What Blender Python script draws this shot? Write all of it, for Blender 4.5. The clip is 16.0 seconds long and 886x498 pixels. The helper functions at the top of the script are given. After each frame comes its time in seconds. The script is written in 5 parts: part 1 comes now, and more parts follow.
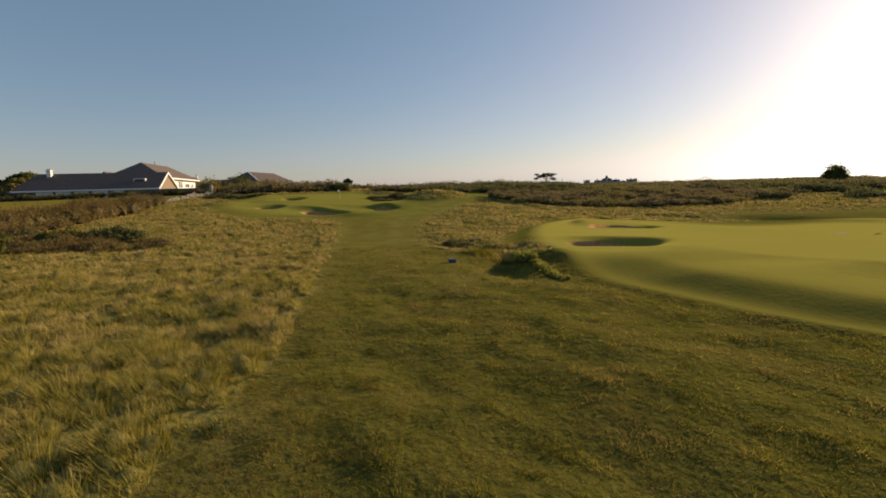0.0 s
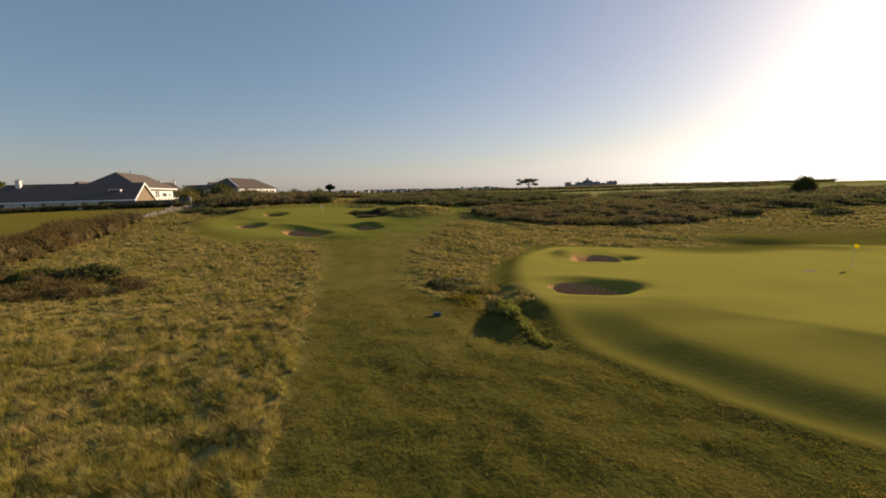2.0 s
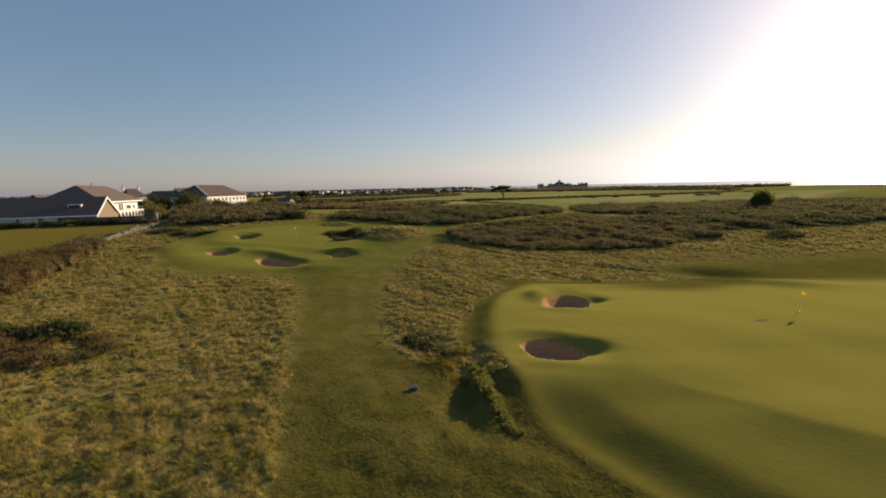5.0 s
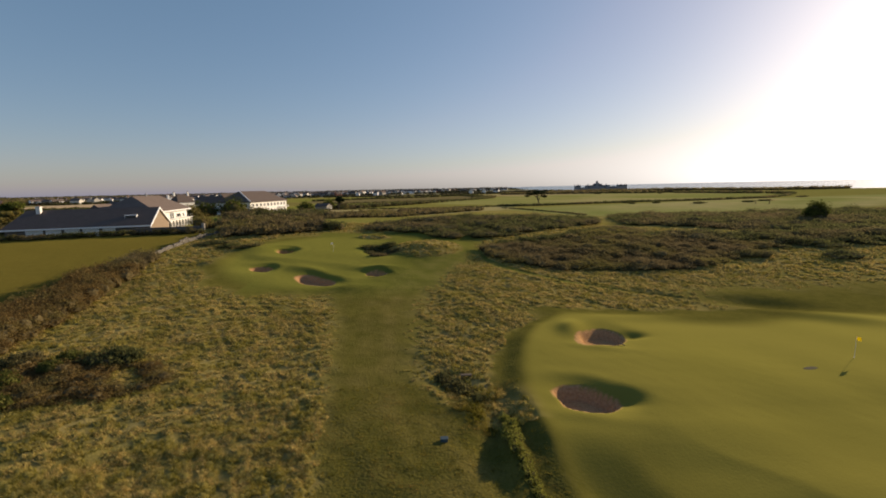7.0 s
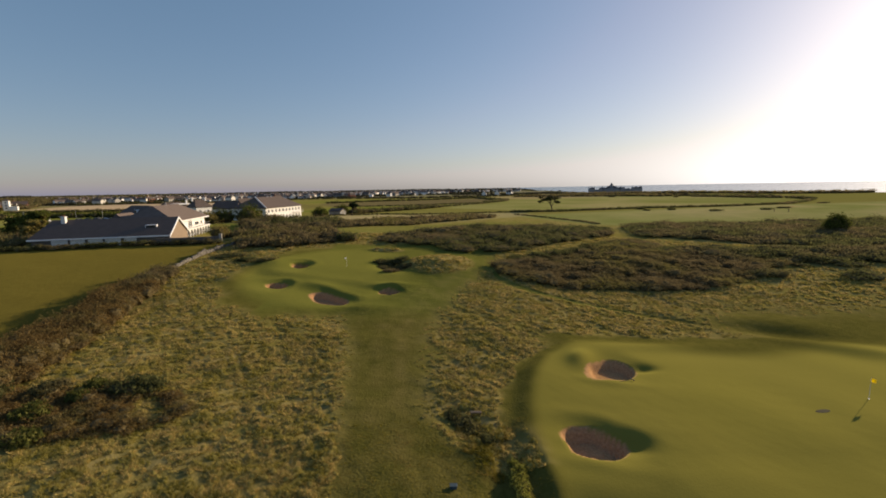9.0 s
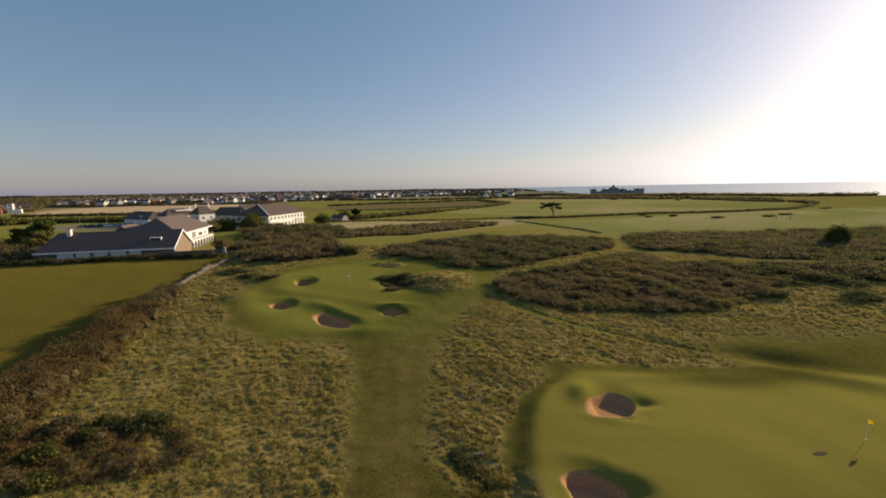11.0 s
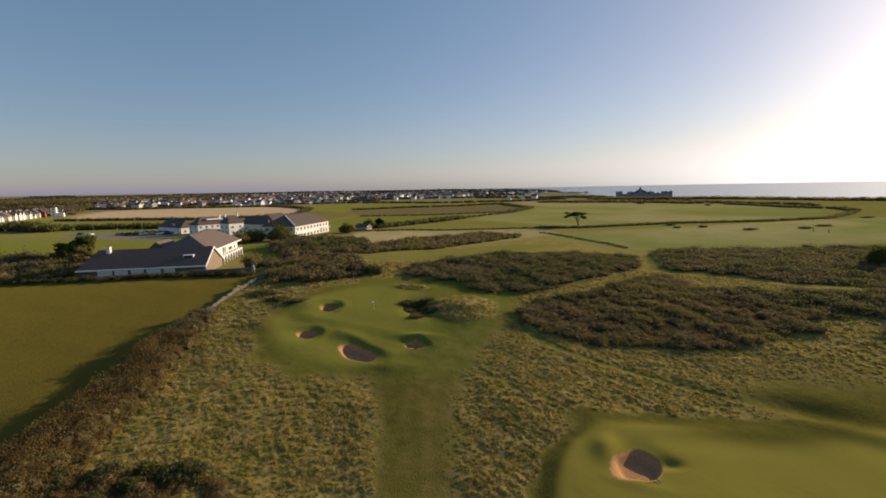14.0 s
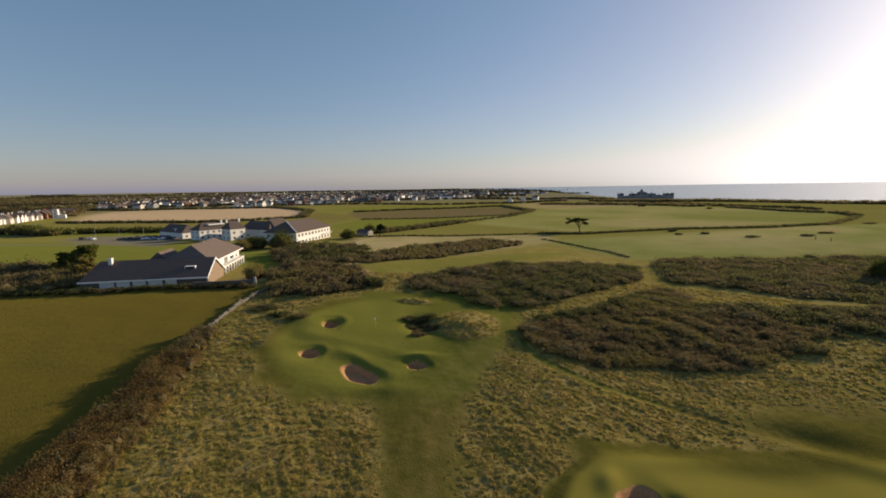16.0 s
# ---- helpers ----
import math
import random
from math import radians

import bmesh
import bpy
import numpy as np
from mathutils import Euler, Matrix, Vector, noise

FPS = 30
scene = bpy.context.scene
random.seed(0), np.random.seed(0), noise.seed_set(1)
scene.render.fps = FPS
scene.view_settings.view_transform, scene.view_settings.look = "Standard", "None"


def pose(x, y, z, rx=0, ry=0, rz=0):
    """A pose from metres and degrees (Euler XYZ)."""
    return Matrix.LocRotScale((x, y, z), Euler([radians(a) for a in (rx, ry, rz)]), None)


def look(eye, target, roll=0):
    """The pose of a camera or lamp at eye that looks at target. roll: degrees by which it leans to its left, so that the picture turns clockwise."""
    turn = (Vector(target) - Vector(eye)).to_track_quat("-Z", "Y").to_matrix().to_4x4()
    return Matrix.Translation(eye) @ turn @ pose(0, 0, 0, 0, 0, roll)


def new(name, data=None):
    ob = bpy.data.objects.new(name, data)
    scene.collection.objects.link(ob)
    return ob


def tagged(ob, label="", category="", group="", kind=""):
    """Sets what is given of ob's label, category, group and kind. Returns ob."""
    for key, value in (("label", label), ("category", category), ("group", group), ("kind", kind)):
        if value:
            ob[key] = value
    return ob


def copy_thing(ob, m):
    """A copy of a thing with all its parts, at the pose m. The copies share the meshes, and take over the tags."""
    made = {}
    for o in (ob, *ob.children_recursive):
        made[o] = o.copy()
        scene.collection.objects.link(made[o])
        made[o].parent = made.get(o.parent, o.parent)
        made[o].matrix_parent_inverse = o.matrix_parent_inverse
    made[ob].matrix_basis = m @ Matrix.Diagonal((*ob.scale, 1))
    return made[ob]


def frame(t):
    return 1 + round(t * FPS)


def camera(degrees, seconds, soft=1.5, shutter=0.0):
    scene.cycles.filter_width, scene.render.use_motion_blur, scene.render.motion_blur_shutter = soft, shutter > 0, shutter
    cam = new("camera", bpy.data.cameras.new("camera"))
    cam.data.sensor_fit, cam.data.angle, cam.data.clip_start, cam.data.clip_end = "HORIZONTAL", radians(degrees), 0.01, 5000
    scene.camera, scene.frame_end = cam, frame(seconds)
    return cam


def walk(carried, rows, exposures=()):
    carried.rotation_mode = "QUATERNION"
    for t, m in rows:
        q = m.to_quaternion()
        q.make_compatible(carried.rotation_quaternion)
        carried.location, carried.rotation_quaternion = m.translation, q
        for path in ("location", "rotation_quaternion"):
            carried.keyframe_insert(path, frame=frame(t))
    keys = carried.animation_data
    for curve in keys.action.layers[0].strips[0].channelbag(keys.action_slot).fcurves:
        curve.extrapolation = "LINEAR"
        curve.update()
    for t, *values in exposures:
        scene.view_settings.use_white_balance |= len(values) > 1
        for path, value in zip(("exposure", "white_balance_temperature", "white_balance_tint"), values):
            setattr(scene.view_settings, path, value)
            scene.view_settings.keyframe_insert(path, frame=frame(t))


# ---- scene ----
cam = camera(91.86, 16.0, soft=1.8)
# seconds, east, north, height, yaw, pitch, roll of the rising drone
PATH = [
    (0, -0.00, -0.00, 3.77, -0.07, -7.77, -1.74),
    (0.5, -0.03, 0.11, 4.56, -0.09, -7.69, -1.76),
    (1, -0.05, 0.19, 5.31, -0.38, -7.66, -1.76),
    (1.5, -0.05, 0.21, 6.01, -1.17, -7.75, -1.70),
    (2, 0.00, 0.11, 6.65, -2.34, -7.83, -1.65),
    (2.5, 0.06, -0.02, 7.30, -3.84, -7.95, -1.55),
    (3, 0.08, -0.04, 7.98, -5.31, -8.06, -1.49),
    (3.5, 0.06, -0.03, 8.68, -6.43, -8.13, -1.45),
    (3.7, 0.06, -0.03, 8.98, -6.75, -8.13, -1.44),
    (4.2, 0.06, -0.02, 9.73, -6.96, -8.12, -1.41),
    (4.75, 0.05, -0.01, 10.57, -6.28, -8.12, -1.38),
    (5.3, 0.05, -0.00, 11.40, -5.12, -8.11, -1.35),
    (5.8, 0.05, 0.00, 12.16, -3.87, -8.11, -1.32),
    (6, 0.05, 0.01, 12.46, -3.44, -8.11, -1.31),
    (6.5, 0.12, 0.04, 13.22, -2.27, -8.06, -1.28),
    (7, 0.19, 0.05, 14.04, -1.22, -8.07, -1.30),
    (7.5, 0.22, 0.03, 14.83, -0.44, -8.05, -1.22),
    (8, 0.27, -0.05, 15.57, 0.04, -8.02, -1.18),
    (8.5, 0.31, -0.13, 16.31, 0.35, -8.01, -1.13),
    (9, 0.33, -0.17, 17.10, 0.46, -8.06, -1.09),
    (10.25, 0.27, -0.25, 19.32, 0.48, -8.10, -1.07),
    (11.3, 0.23, -0.32, 21.18, 0.87, -8.13, -1.05),
    (11.5, 0.22, -0.33, 21.54, 1.05, -8.14, -1.04),
    (12, 0.20, -0.27, 22.46, 1.60, -8.15, -1.10),
    (12.5, 0.18, -0.19, 23.38, 2.25, -8.17, -1.08),
    (13, 0.17, -0.10, 24.28, 2.83, -8.16, -1.07),
    (13.5, 0.14, -0.02, 25.14, 3.34, -8.14, -1.08),
    (14, 0.10, 0.10, 25.99, 3.67, -8.15, -1.07),
    (14.5, 0.07, 0.26, 26.84, 3.84, -8.15, -1.05),
    (15, -0.00, 0.43, 27.67, 3.87, -8.17, -1.02),
    (15.5, -0.07, 0.58, 28.51, 3.84, -8.21, -0.99),
    (16, -0.11, 0.70, 29.36, 3.79, -8.24, -0.94),
]


def heading(px, py, pz, yaw, pitch, roll):
    a, b = radians(yaw), radians(pitch)
    ahead = Vector((-math.sin(a) * math.cos(b), math.cos(a) * math.cos(b), math.sin(b)))
    eye = Vector((px, py, pz))
    return look(eye, eye + ahead, roll)


walk(cam, [(row[0], heading(*row[1:])) for row in PATH], [(0, 0.38, 7550, 16), (4, 0.32, 7200, 16), (16, 0.32, 6950, 16)])

# ---- light ----
SUN_AZ, SUN_EL = radians(53), radians(15)
world = bpy.data.worlds.new("sky")
scene.world = world
world.use_nodes = True
wn = world.node_tree.nodes
sky = wn.new("ShaderNodeTexSky")
sky.sky_type, sky.sun_disc = "NISHITA", False
sky.sun_elevation, sky.sun_rotation = SUN_EL, SUN_AZ
sky.air_density, sky.dust_density, sky.ozone_density = 1.0, 0.7, 4.2
tone = wn.new("ShaderNodeMix")
tone.data_type, tone.blend_type = "RGBA", "MULTIPLY"
tone.inputs[0].default_value = 1.0
tone.inputs[7].default_value = (1.88, 1.62, 1.46, 1)
world.node_tree.links.new(sky.outputs[0], tone.inputs[6])
soft = wn.new("ShaderNodeGamma")
soft.inputs[1].default_value = 0.82
world.node_tree.links.new(tone.outputs[2], soft.inputs[0])
veil = wn.new("ShaderNodeMix")
veil.data_type = "RGBA"
veil.inputs[0].default_value = 0.17
veil.inputs[7].default_value = (2.3, 2.8, 4.7, 1)
world.node_tree.links.new(soft.outputs[0], veil.inputs[6])
haze = wn.new("ShaderNodeMix")
haze.data_type, haze.blend_type = "RGBA", "LIGHTEN"
haze.inputs[0].default_value = 1.0
haze.inputs[7].default_value = (0.0, 0.0, 3.1, 1)
world.node_tree.links.new(veil.outputs[2], haze.inputs[6])
rgb, cool = wn.new("ShaderNodeSeparateColor"), wn.new("ShaderNodeCombineColor")
world.node_tree.links.new(haze.outputs[2], rgb.inputs[0])


def sky_math(op, a, b):
    n = wn.new("ShaderNodeMath")
    n.operation = op
    for k, v in enumerate((a, b)):
        if isinstance(v, (int, float)):
            n.inputs[k].default_value = v
        else:
            world.node_tree.links.new(v, n.inputs[k])
    return n.outputs[0]


# the reds of the low sky greyed by sea haze, the high sky a deeper blue
green = sky_math("MAXIMUM", sky_math("MULTIPLY", rgb.outputs[1], 0.97), sky_math("SUBTRACT", rgb.outputs[1], 0.09))
red = sky_math("MULTIPLY", sky_math("POWER", rgb.outputs[0], 1.3), 0.68)
red = sky_math("MINIMUM", sky_math("MINIMUM", red, sky_math("MULTIPLY", rgb.outputs[0], 0.96)), green)
blue = sky_math("MAXIMUM", sky_math("MULTIPLY", rgb.outputs[2], 1.0), sky_math("MULTIPLY", green, 0.97))
world.node_tree.links.new(red, cool.inputs[0])
world.node_tree.links.new(green, cool.inputs[1])
world.node_tree.links.new(blue, cool.inputs[2])
world.node_tree.links.new(cool.outputs[0], wn["Background"].inputs[0])
wn["Background"].inputs[1].default_value = 0.09
sun_data = bpy.data.lights.new("sun", "SUN")
sun_data.energy, sun_data.angle, sun_data.color = 5.0, radians(0.6), (1.0, 0.84, 0.60)
sun = new("sun", sun_data)
sun.matrix_world = look((math.sin(SUN_AZ) * 300, math.cos(SUN_AZ) * 300, math.tan(SUN_EL) * 300), (0, 0, 0))

# ---- materials ----


def material(name, rough=0.9):
    m = bpy.data.materials.new(name)
    m.use_nodes = True
    nt = m.node_tree
    b = nt.nodes["Principled BSDF"]
    b.inputs["Roughness"].default_value = rough
    b.inputs["Specular IOR Level"].default_value = 0.12
    return m, nt, b


def noise_node(nt, scale, detail=4.0, vec=None, distort=0.0):
    n = nt.nodes.new("ShaderNodeTexNoise")
    n.inputs["Scale"].default_value, n.inputs["Detail"].default_value = scale, detail
    n.inputs["Distortion"].default_value = distort
    if vec is not None:
        nt.links.new(vec, n.inputs["Vector"])
    return n.outputs["Fac"]


def ramp(nt, fac, stops):
    r = nt.nodes.new("ShaderNodeValToRGB")
    e = r.color_ramp.elements
    while len(e) < len(stops):
        e.new(0.5)
    for k, (p, c) in zip(e, stops):
        k.position, k.color = p, (*c, 1)
    nt.links.new(fac, r.inputs[0])
    return r.outputs[0]


def mix(nt, fac, a, b):
    n = nt.nodes.new("ShaderNodeMix")
    n.data_type = "RGBA"
    if isinstance(fac, float):
        n.inputs[0].default_value = fac
    else:
        nt.links.new(fac, n.inputs[0])
    for v, s in ((a, n.inputs[6]), (b, n.inputs[7])):
        if isinstance(v, tuple):
            s.default_value = (*v, 1)
        else:
            nt.links.new(v, s)
    return n.outputs[2]


def bump(nt, b, height, strength, distance):
    n = nt.nodes.new("ShaderNodeBump")
    n.inputs["Strength"].default_value, n.inputs["Distance"].default_value = strength, distance
    nt.links.new(height, n.inputs["Height"])
    nt.links.new(n.outputs[0], b.inputs["Normal"])


def where(nt):
    return nt.nodes.new("ShaderNodeNewGeometry").outputs["Position"]


def plain(name, dark, light, scale=3.0, rough=0.85, relief=0.0, fine=None):
    """A surface whose colour wanders between two tones at two scales."""
    m, nt, b = material(name, rough)
    p = where(nt)
    big = noise_node(nt, scale, 5, p)
    small = noise_node(nt, fine or scale * 9, 3, p)
    c = mix(nt, big, dark, light)
    tone = ramp(nt, small, [(0.25, (0.72, 0.72, 0.72)), (0.75, (1.12, 1.12, 1.12))])
    k = nt.nodes.new("ShaderNodeMix")
    k.data_type, k.blend_type = "RGBA", "MULTIPLY"
    k.inputs[0].default_value = 1.0
    nt.links.new(c, k.inputs[6])
    nt.links.new(tone, k.inputs[7])
    nt.links.new(k.outputs[2], b.inputs["Base Color"])
    if relief:
        bump(nt, b, small, 0.6, relief)
    return m


def leafy(name, stops, patch=None, patch_scale=0.12, sheer=0.3, dry=None, mottle=None, tips=0.0):
    """Leaves or blades: each one its own tone, in drifts across the ground, with light coming through."""
    m = bpy.data.materials.new(name)
    m.use_nodes = True
    nt = m.node_tree
    nt.nodes.remove(nt.nodes["Principled BSDF"])
    g = nt.nodes.new("ShaderNodeNewGeometry")
    c = ramp(nt, g.outputs["Random Per Island"], stops)
    if patch:
        f = noise_node(nt, patch_scale, 5, g.outputs["Position"])
        if dry:
            sep, mr, add = nt.nodes.new("ShaderNodeSeparateXYZ"), nt.nodes.new("ShaderNodeMapRange"), nt.nodes.new("ShaderNodeMath")
            nt.links.new(g.outputs["Position"], sep.inputs[0])
            nt.links.new(sep.outputs[1], mr.inputs[0])
            mr.inputs[1].default_value, mr.inputs[2].default_value, mr.inputs[3].default_value, mr.inputs[4].default_value = *dry, -0.07, 0.05
            nt.links.new(mr.outputs[0], add.inputs[0])
            nt.links.new(f, add.inputs[1])
            f = add.outputs[0]
        f = ramp(nt, f, [(0.46, (0, 0, 0)), (0.66, (1, 1, 1))])
        if tips:
            up, tot = nt.nodes.new("ShaderNodeAttribute"), nt.nodes.new("ShaderNodeMath")
            up.attribute_name = "tip"
            tot.operation, tot.use_clamp = "MULTIPLY_ADD", True
            nt.links.new(up.outputs["Fac"], tot.inputs[0])
            tot.inputs[1].default_value = tips
            nt.links.new(f, tot.inputs[2])
            f = tot.outputs[0]
        c2 = ramp(nt, g.outputs["Random Per Island"], patch)
        c = mix(nt, f, c, c2)
    if mottle:
        k = nt.nodes.new("ShaderNodeMix")
        k.data_type, k.blend_type = "RGBA", "MULTIPLY"
        k.inputs[0].default_value = 1.0
        nt.links.new(c, k.inputs[6])
        nt.links.new(ramp(nt, noise_node(nt, mottle, 3, g.outputs["Position"]), [(0.37, (0.52, 0.56, 0.48)), (0.58, (1.18, 1.13, 1.08))]), k.inputs[7])
        c = k.outputs[2]
    d, t = nt.nodes.new("ShaderNodeBsdfDiffuse"), nt.nodes.new("ShaderNodeBsdfTranslucent")
    s = nt.nodes.new("ShaderNodeMixShader")
    s.inputs[0].default_value = sheer
    nt.links.new(c, d.inputs[0])
    nt.links.new(c, t.inputs[0])
    nt.links.new(d.outputs[0], s.inputs[1])
    nt.links.new(t.outputs[0], s.inputs[2])
    nt.links.new(s.outputs[0], nt.nodes["Material Output"].inputs[0])
    return m


MAT_WHITE = plain("white_render", (0.72, 0.70, 0.66), (0.82, 0.81, 0.78), 0.6, 0.85)
MAT_SLATE = plain("roof_slate", (0.10, 0.078, 0.066), (0.145, 0.112, 0.095), 0.8, 0.95, 0.01)
MAT_SLATE_WARM = plain("roof_tile_brown", (0.127, 0.098, 0.083), (0.184, 0.144, 0.121), 0.8, 0.95, 0.01)
MAT_BRICK = plain("buff_brick", (0.21, 0.16, 0.115), (0.30, 0.23, 0.165), 1.5, 0.9, 0.01)
MAT_STONE = plain("grey_stone", (0.22, 0.20, 0.17), (0.42, 0.40, 0.36), 2.0, 0.95, 0.03)
MAT_DARKSTONE = plain("dark_stone", (0.10, 0.09, 0.08), (0.2, 0.18, 0.16), 1.5, 0.95, 0.03)
MAT_CASTLE = plain("grey_limestone", (0.28, 0.27, 0.27), (0.36, 0.35, 0.345), 0.1, 0.95)
MAT_GREYSLATE = plain("grey_slate", (0.10, 0.098, 0.10), (0.14, 0.136, 0.135), 0.3, 0.95)
MAT_RUBBLE = plain("field_stone", (0.11, 0.098, 0.08), (0.27, 0.25, 0.215), 2.6, 0.95, 0.03)
MAT_TRIM = plain("white_paint", (0.78, 0.78, 0.76), (0.84, 0.84, 0.83), 2.0, 0.5)
MAT_WOOD = plain("weathered_wood", (0.10, 0.075, 0.05), (0.18, 0.14, 0.10), 6.0, 0.8, 0.004)
MAT_METAL = plain("painted_metal", (0.30, 0.30, 0.30), (0.4, 0.4, 0.4), 6.0, 0.4)
town_m, town_nt, town_b = material("town_walls", 0.9)
town_g = town_nt.nodes.new("ShaderNodeNewGeometry")
town_nt.links.new(ramp(town_nt, town_g.outputs["Random Per Island"], [(0.0, (0.25, 0.13, 0.09)), (0.15, (0.4, 0.37, 0.33)), (0.4, (0.6, 0.57, 0.5)), (0.6, (0.78, 0.77, 0.74))]), town_b.inputs["Base Color"])
MAT_TOWN = town_m
MAT_YELLOW = plain("yellow_cloth", (0.75, 0.60, 0.02), (0.85, 0.70, 0.05), 8.0, 0.8)
MAT_BLUE = plain("blue_plastic", (0.05, 0.075, 0.085), (0.08, 0.11, 0.12), 8.0, 0.5)
MAT_SOD = plain("dark_turf", (0.03, 0.03, 0.01), (0.05, 0.045, 0.015), 6.0, 0.95)
MAT_BARK = plain("bark", (0.06, 0.045, 0.035), (0.12, 0.09, 0.07), 5.0, 0.95, 0.02)
MAT_RUBBER = plain("rubber", (0.02, 0.02, 0.02), (0.03, 0.03, 0.03), 8.0, 0.8)
MAT_TINT = plain("tinted_glass", (0.015, 0.016, 0.018), (0.025, 0.026, 0.028), 3.0, 0.5)
MAT_RED = plain("red_brick", (0.25, 0.10, 0.07), (0.35, 0.15, 0.10), 1.0, 0.9)
MAT_CREAM = plain("cream_render", (0.55, 0.50, 0.42), (0.66, 0.61, 0.52), 0.4, 0.9)
glass_m, glass_nt, glass_b = material("window_glass", 0.12)
glass_b.inputs["Base Color"].default_value = (0.03, 0.035, 0.04, 1)
glass_b.inputs["Specular IOR Level"].default_value = 0.3
MAT_GLASS = glass_m
CAR_PAINTS = []
for cname, col in (("white", (0.75, 0.75, 0.75)), ("dark_grey", (0.06, 0.065, 0.07)), ("silver", (0.4, 0.41, 0.42)), ("blue", (0.04, 0.07, 0.18)), ("red", (0.3, 0.03, 0.03))):
    cm, cnt, cb = material("car_paint_" + cname, 0.4)
    cb.inputs["Base Color"].default_value, cb.inputs["Coat Weight"].default_value = (*col, 1), 0.15
    CAR_PAINTS.append((cname.replace("_", " "), cm))

STRAW = [(0.0, (0.295, 0.226, 0.062)), (0.45, (0.456, 0.348, 0.123)), (1.0, (0.599, 0.460, 0.200))]
LUSH = [(0.0, (0.147, 0.136, 0.018)), (0.5, (0.248, 0.226, 0.035)), (1.0, (0.361, 0.318, 0.069))]
MAT_ROUGH = leafy("rough_grass", LUSH, STRAW, 0.55, sheer=0.4, dry=(5.0, 24.0), mottle=3.2, tips=0.42)
MAT_THATCH = plain("matted_grass", (0.18, 0.15, 0.031), (0.306, 0.242, 0.062), 1.6, 0.95, 0.02, 35.0)
MAT_TURF = leafy("short_turf", [(0.0, (0.110, 0.105, 0.014)), (0.6, (0.189, 0.167, 0.026)), (1.0, (0.331, 0.272, 0.057))], [(0.0, (0.180, 0.130, 0.038)), (1.0, (0.345, 0.245, 0.085))], 0.5, mottle=1.3, sheer=0.5)
MAT_GORSE = leafy("gorse", [(0.0, (0.060, 0.066, 0.027)), (0.7, (0.112, 0.117, 0.044)), (1.0, (0.165, 0.160, 0.060))], [(0.0, (0.110, 0.090, 0.048)), (1.0, (0.194, 0.150, 0.077))], 0.09, 0.55)
MAT_BRACKEN = leafy("bracken", [(0.0, (0.125, 0.080, 0.030)), (0.5, (0.17, 0.112, 0.042)), (1.0, (0.22, 0.152, 0.058))], [(0.0, (0.125, 0.104, 0.036)), (1.0, (0.215, 0.175, 0.066))], 0.3, 0.45)
MAT_HEATH = leafy("heath_scrub", [(0.0, (0.098, 0.077, 0.040)), (0.5, (0.152, 0.120, 0.060)), (1.0, (0.222, 0.176, 0.089))], [(0.0, (0.114, 0.112, 0.035)), (1.0, (0.222, 0.191, 0.061))], 0.08, 0.55)
MAT_LEAF = leafy("green_leaves", [(0.0, (0.045, 0.055, 0.012)), (0.5, (0.085, 0.10, 0.022)), (1.0, (0.16, 0.165, 0.04))], None, 0.1, 0.3)
MAT_LIME = leafy("bright_leaves", [(0.0, (0.06, 0.066, 0.017)), (0.5, (0.10, 0.108, 0.028)), (1.0, (0.18, 0.17, 0.05))], None, 0.1, 0.35)
MAT_BRAMBLE = leafy("bramble_leaves", [(0.0, (0.130, 0.137, 0.026)), (0.5, (0.221, 0.221, 0.046)), (1.0, (0.351, 0.325, 0.078))], None, 0.1, 0.45)
MAT_AUTUMN = leafy("turning_leaves", [(0.0, (0.11, 0.10, 0.028)), (0.5, (0.22, 0.18, 0.055)), (1.0, (0.36, 0.28, 0.10))], None, 0.1, 0.35)
MAT_WOODS = leafy("distant_leaves", [(0.0, (0.03, 0.032, 0.018)), (0.6, (0.055, 0.056, 0.03)), (1.0, (0.09, 0.085, 0.045))], [(0.0, (0.05, 0.042, 0.028)), (1.0, (0.10, 0.085, 0.05))], 0.006, 0.2)
# Dull brown for the solid bush cores: inner shade put into the colour.
MAT_INNER_SHADE = leafy("inner_shade", [(0.0, (0.085, 0.066, 0.032)), (1.0, (0.12, 0.095, 0.046))], None, 0.1, 0.0)
MAT_PINE = leafy("pine_needles", [(0.0, (0.012, 0.02, 0.01)), (1.0, (0.04, 0.055, 0.022))], None, 0.1, 0.15)

# ---- the lie of the land ----


def step(a, b, v):
    u = np.clip((np.asarray(v, float) - a) / (b - a), 0, 1)
    return u * u * (3 - 2 * u)


def bell(x, y, cx, cy, rx, ry, turn=0.0):
    c, s = math.cos(radians(turn)), math.sin(radians(turn))
    dx, dy = x - cx, y - cy
    return np.exp(-(((dx * c + dy * s) / rx) ** 2 + ((-dx * s + dy * c) / ry) ** 2))


def ripple(x, y, k, seed=0.0):
    """Cheap soft unevenness, about -1 to 1, with waves some k metres long."""
    a = np.sin(x * 6.28 / k + 1.7 * np.sin(y * 4.1 / k + seed) + seed)
    b = np.sin(y * 6.28 / (k * 1.31) + 1.3 * np.sin(x * 5.3 / k + seed * 2.0) + seed * 3.1)
    c = np.sin((x + y) * 6.28 / (k * 0.77) + 2.0 * np.sin((x - y) * 2.9 / k) + seed * 1.3)
    return (a + b + c) / 3


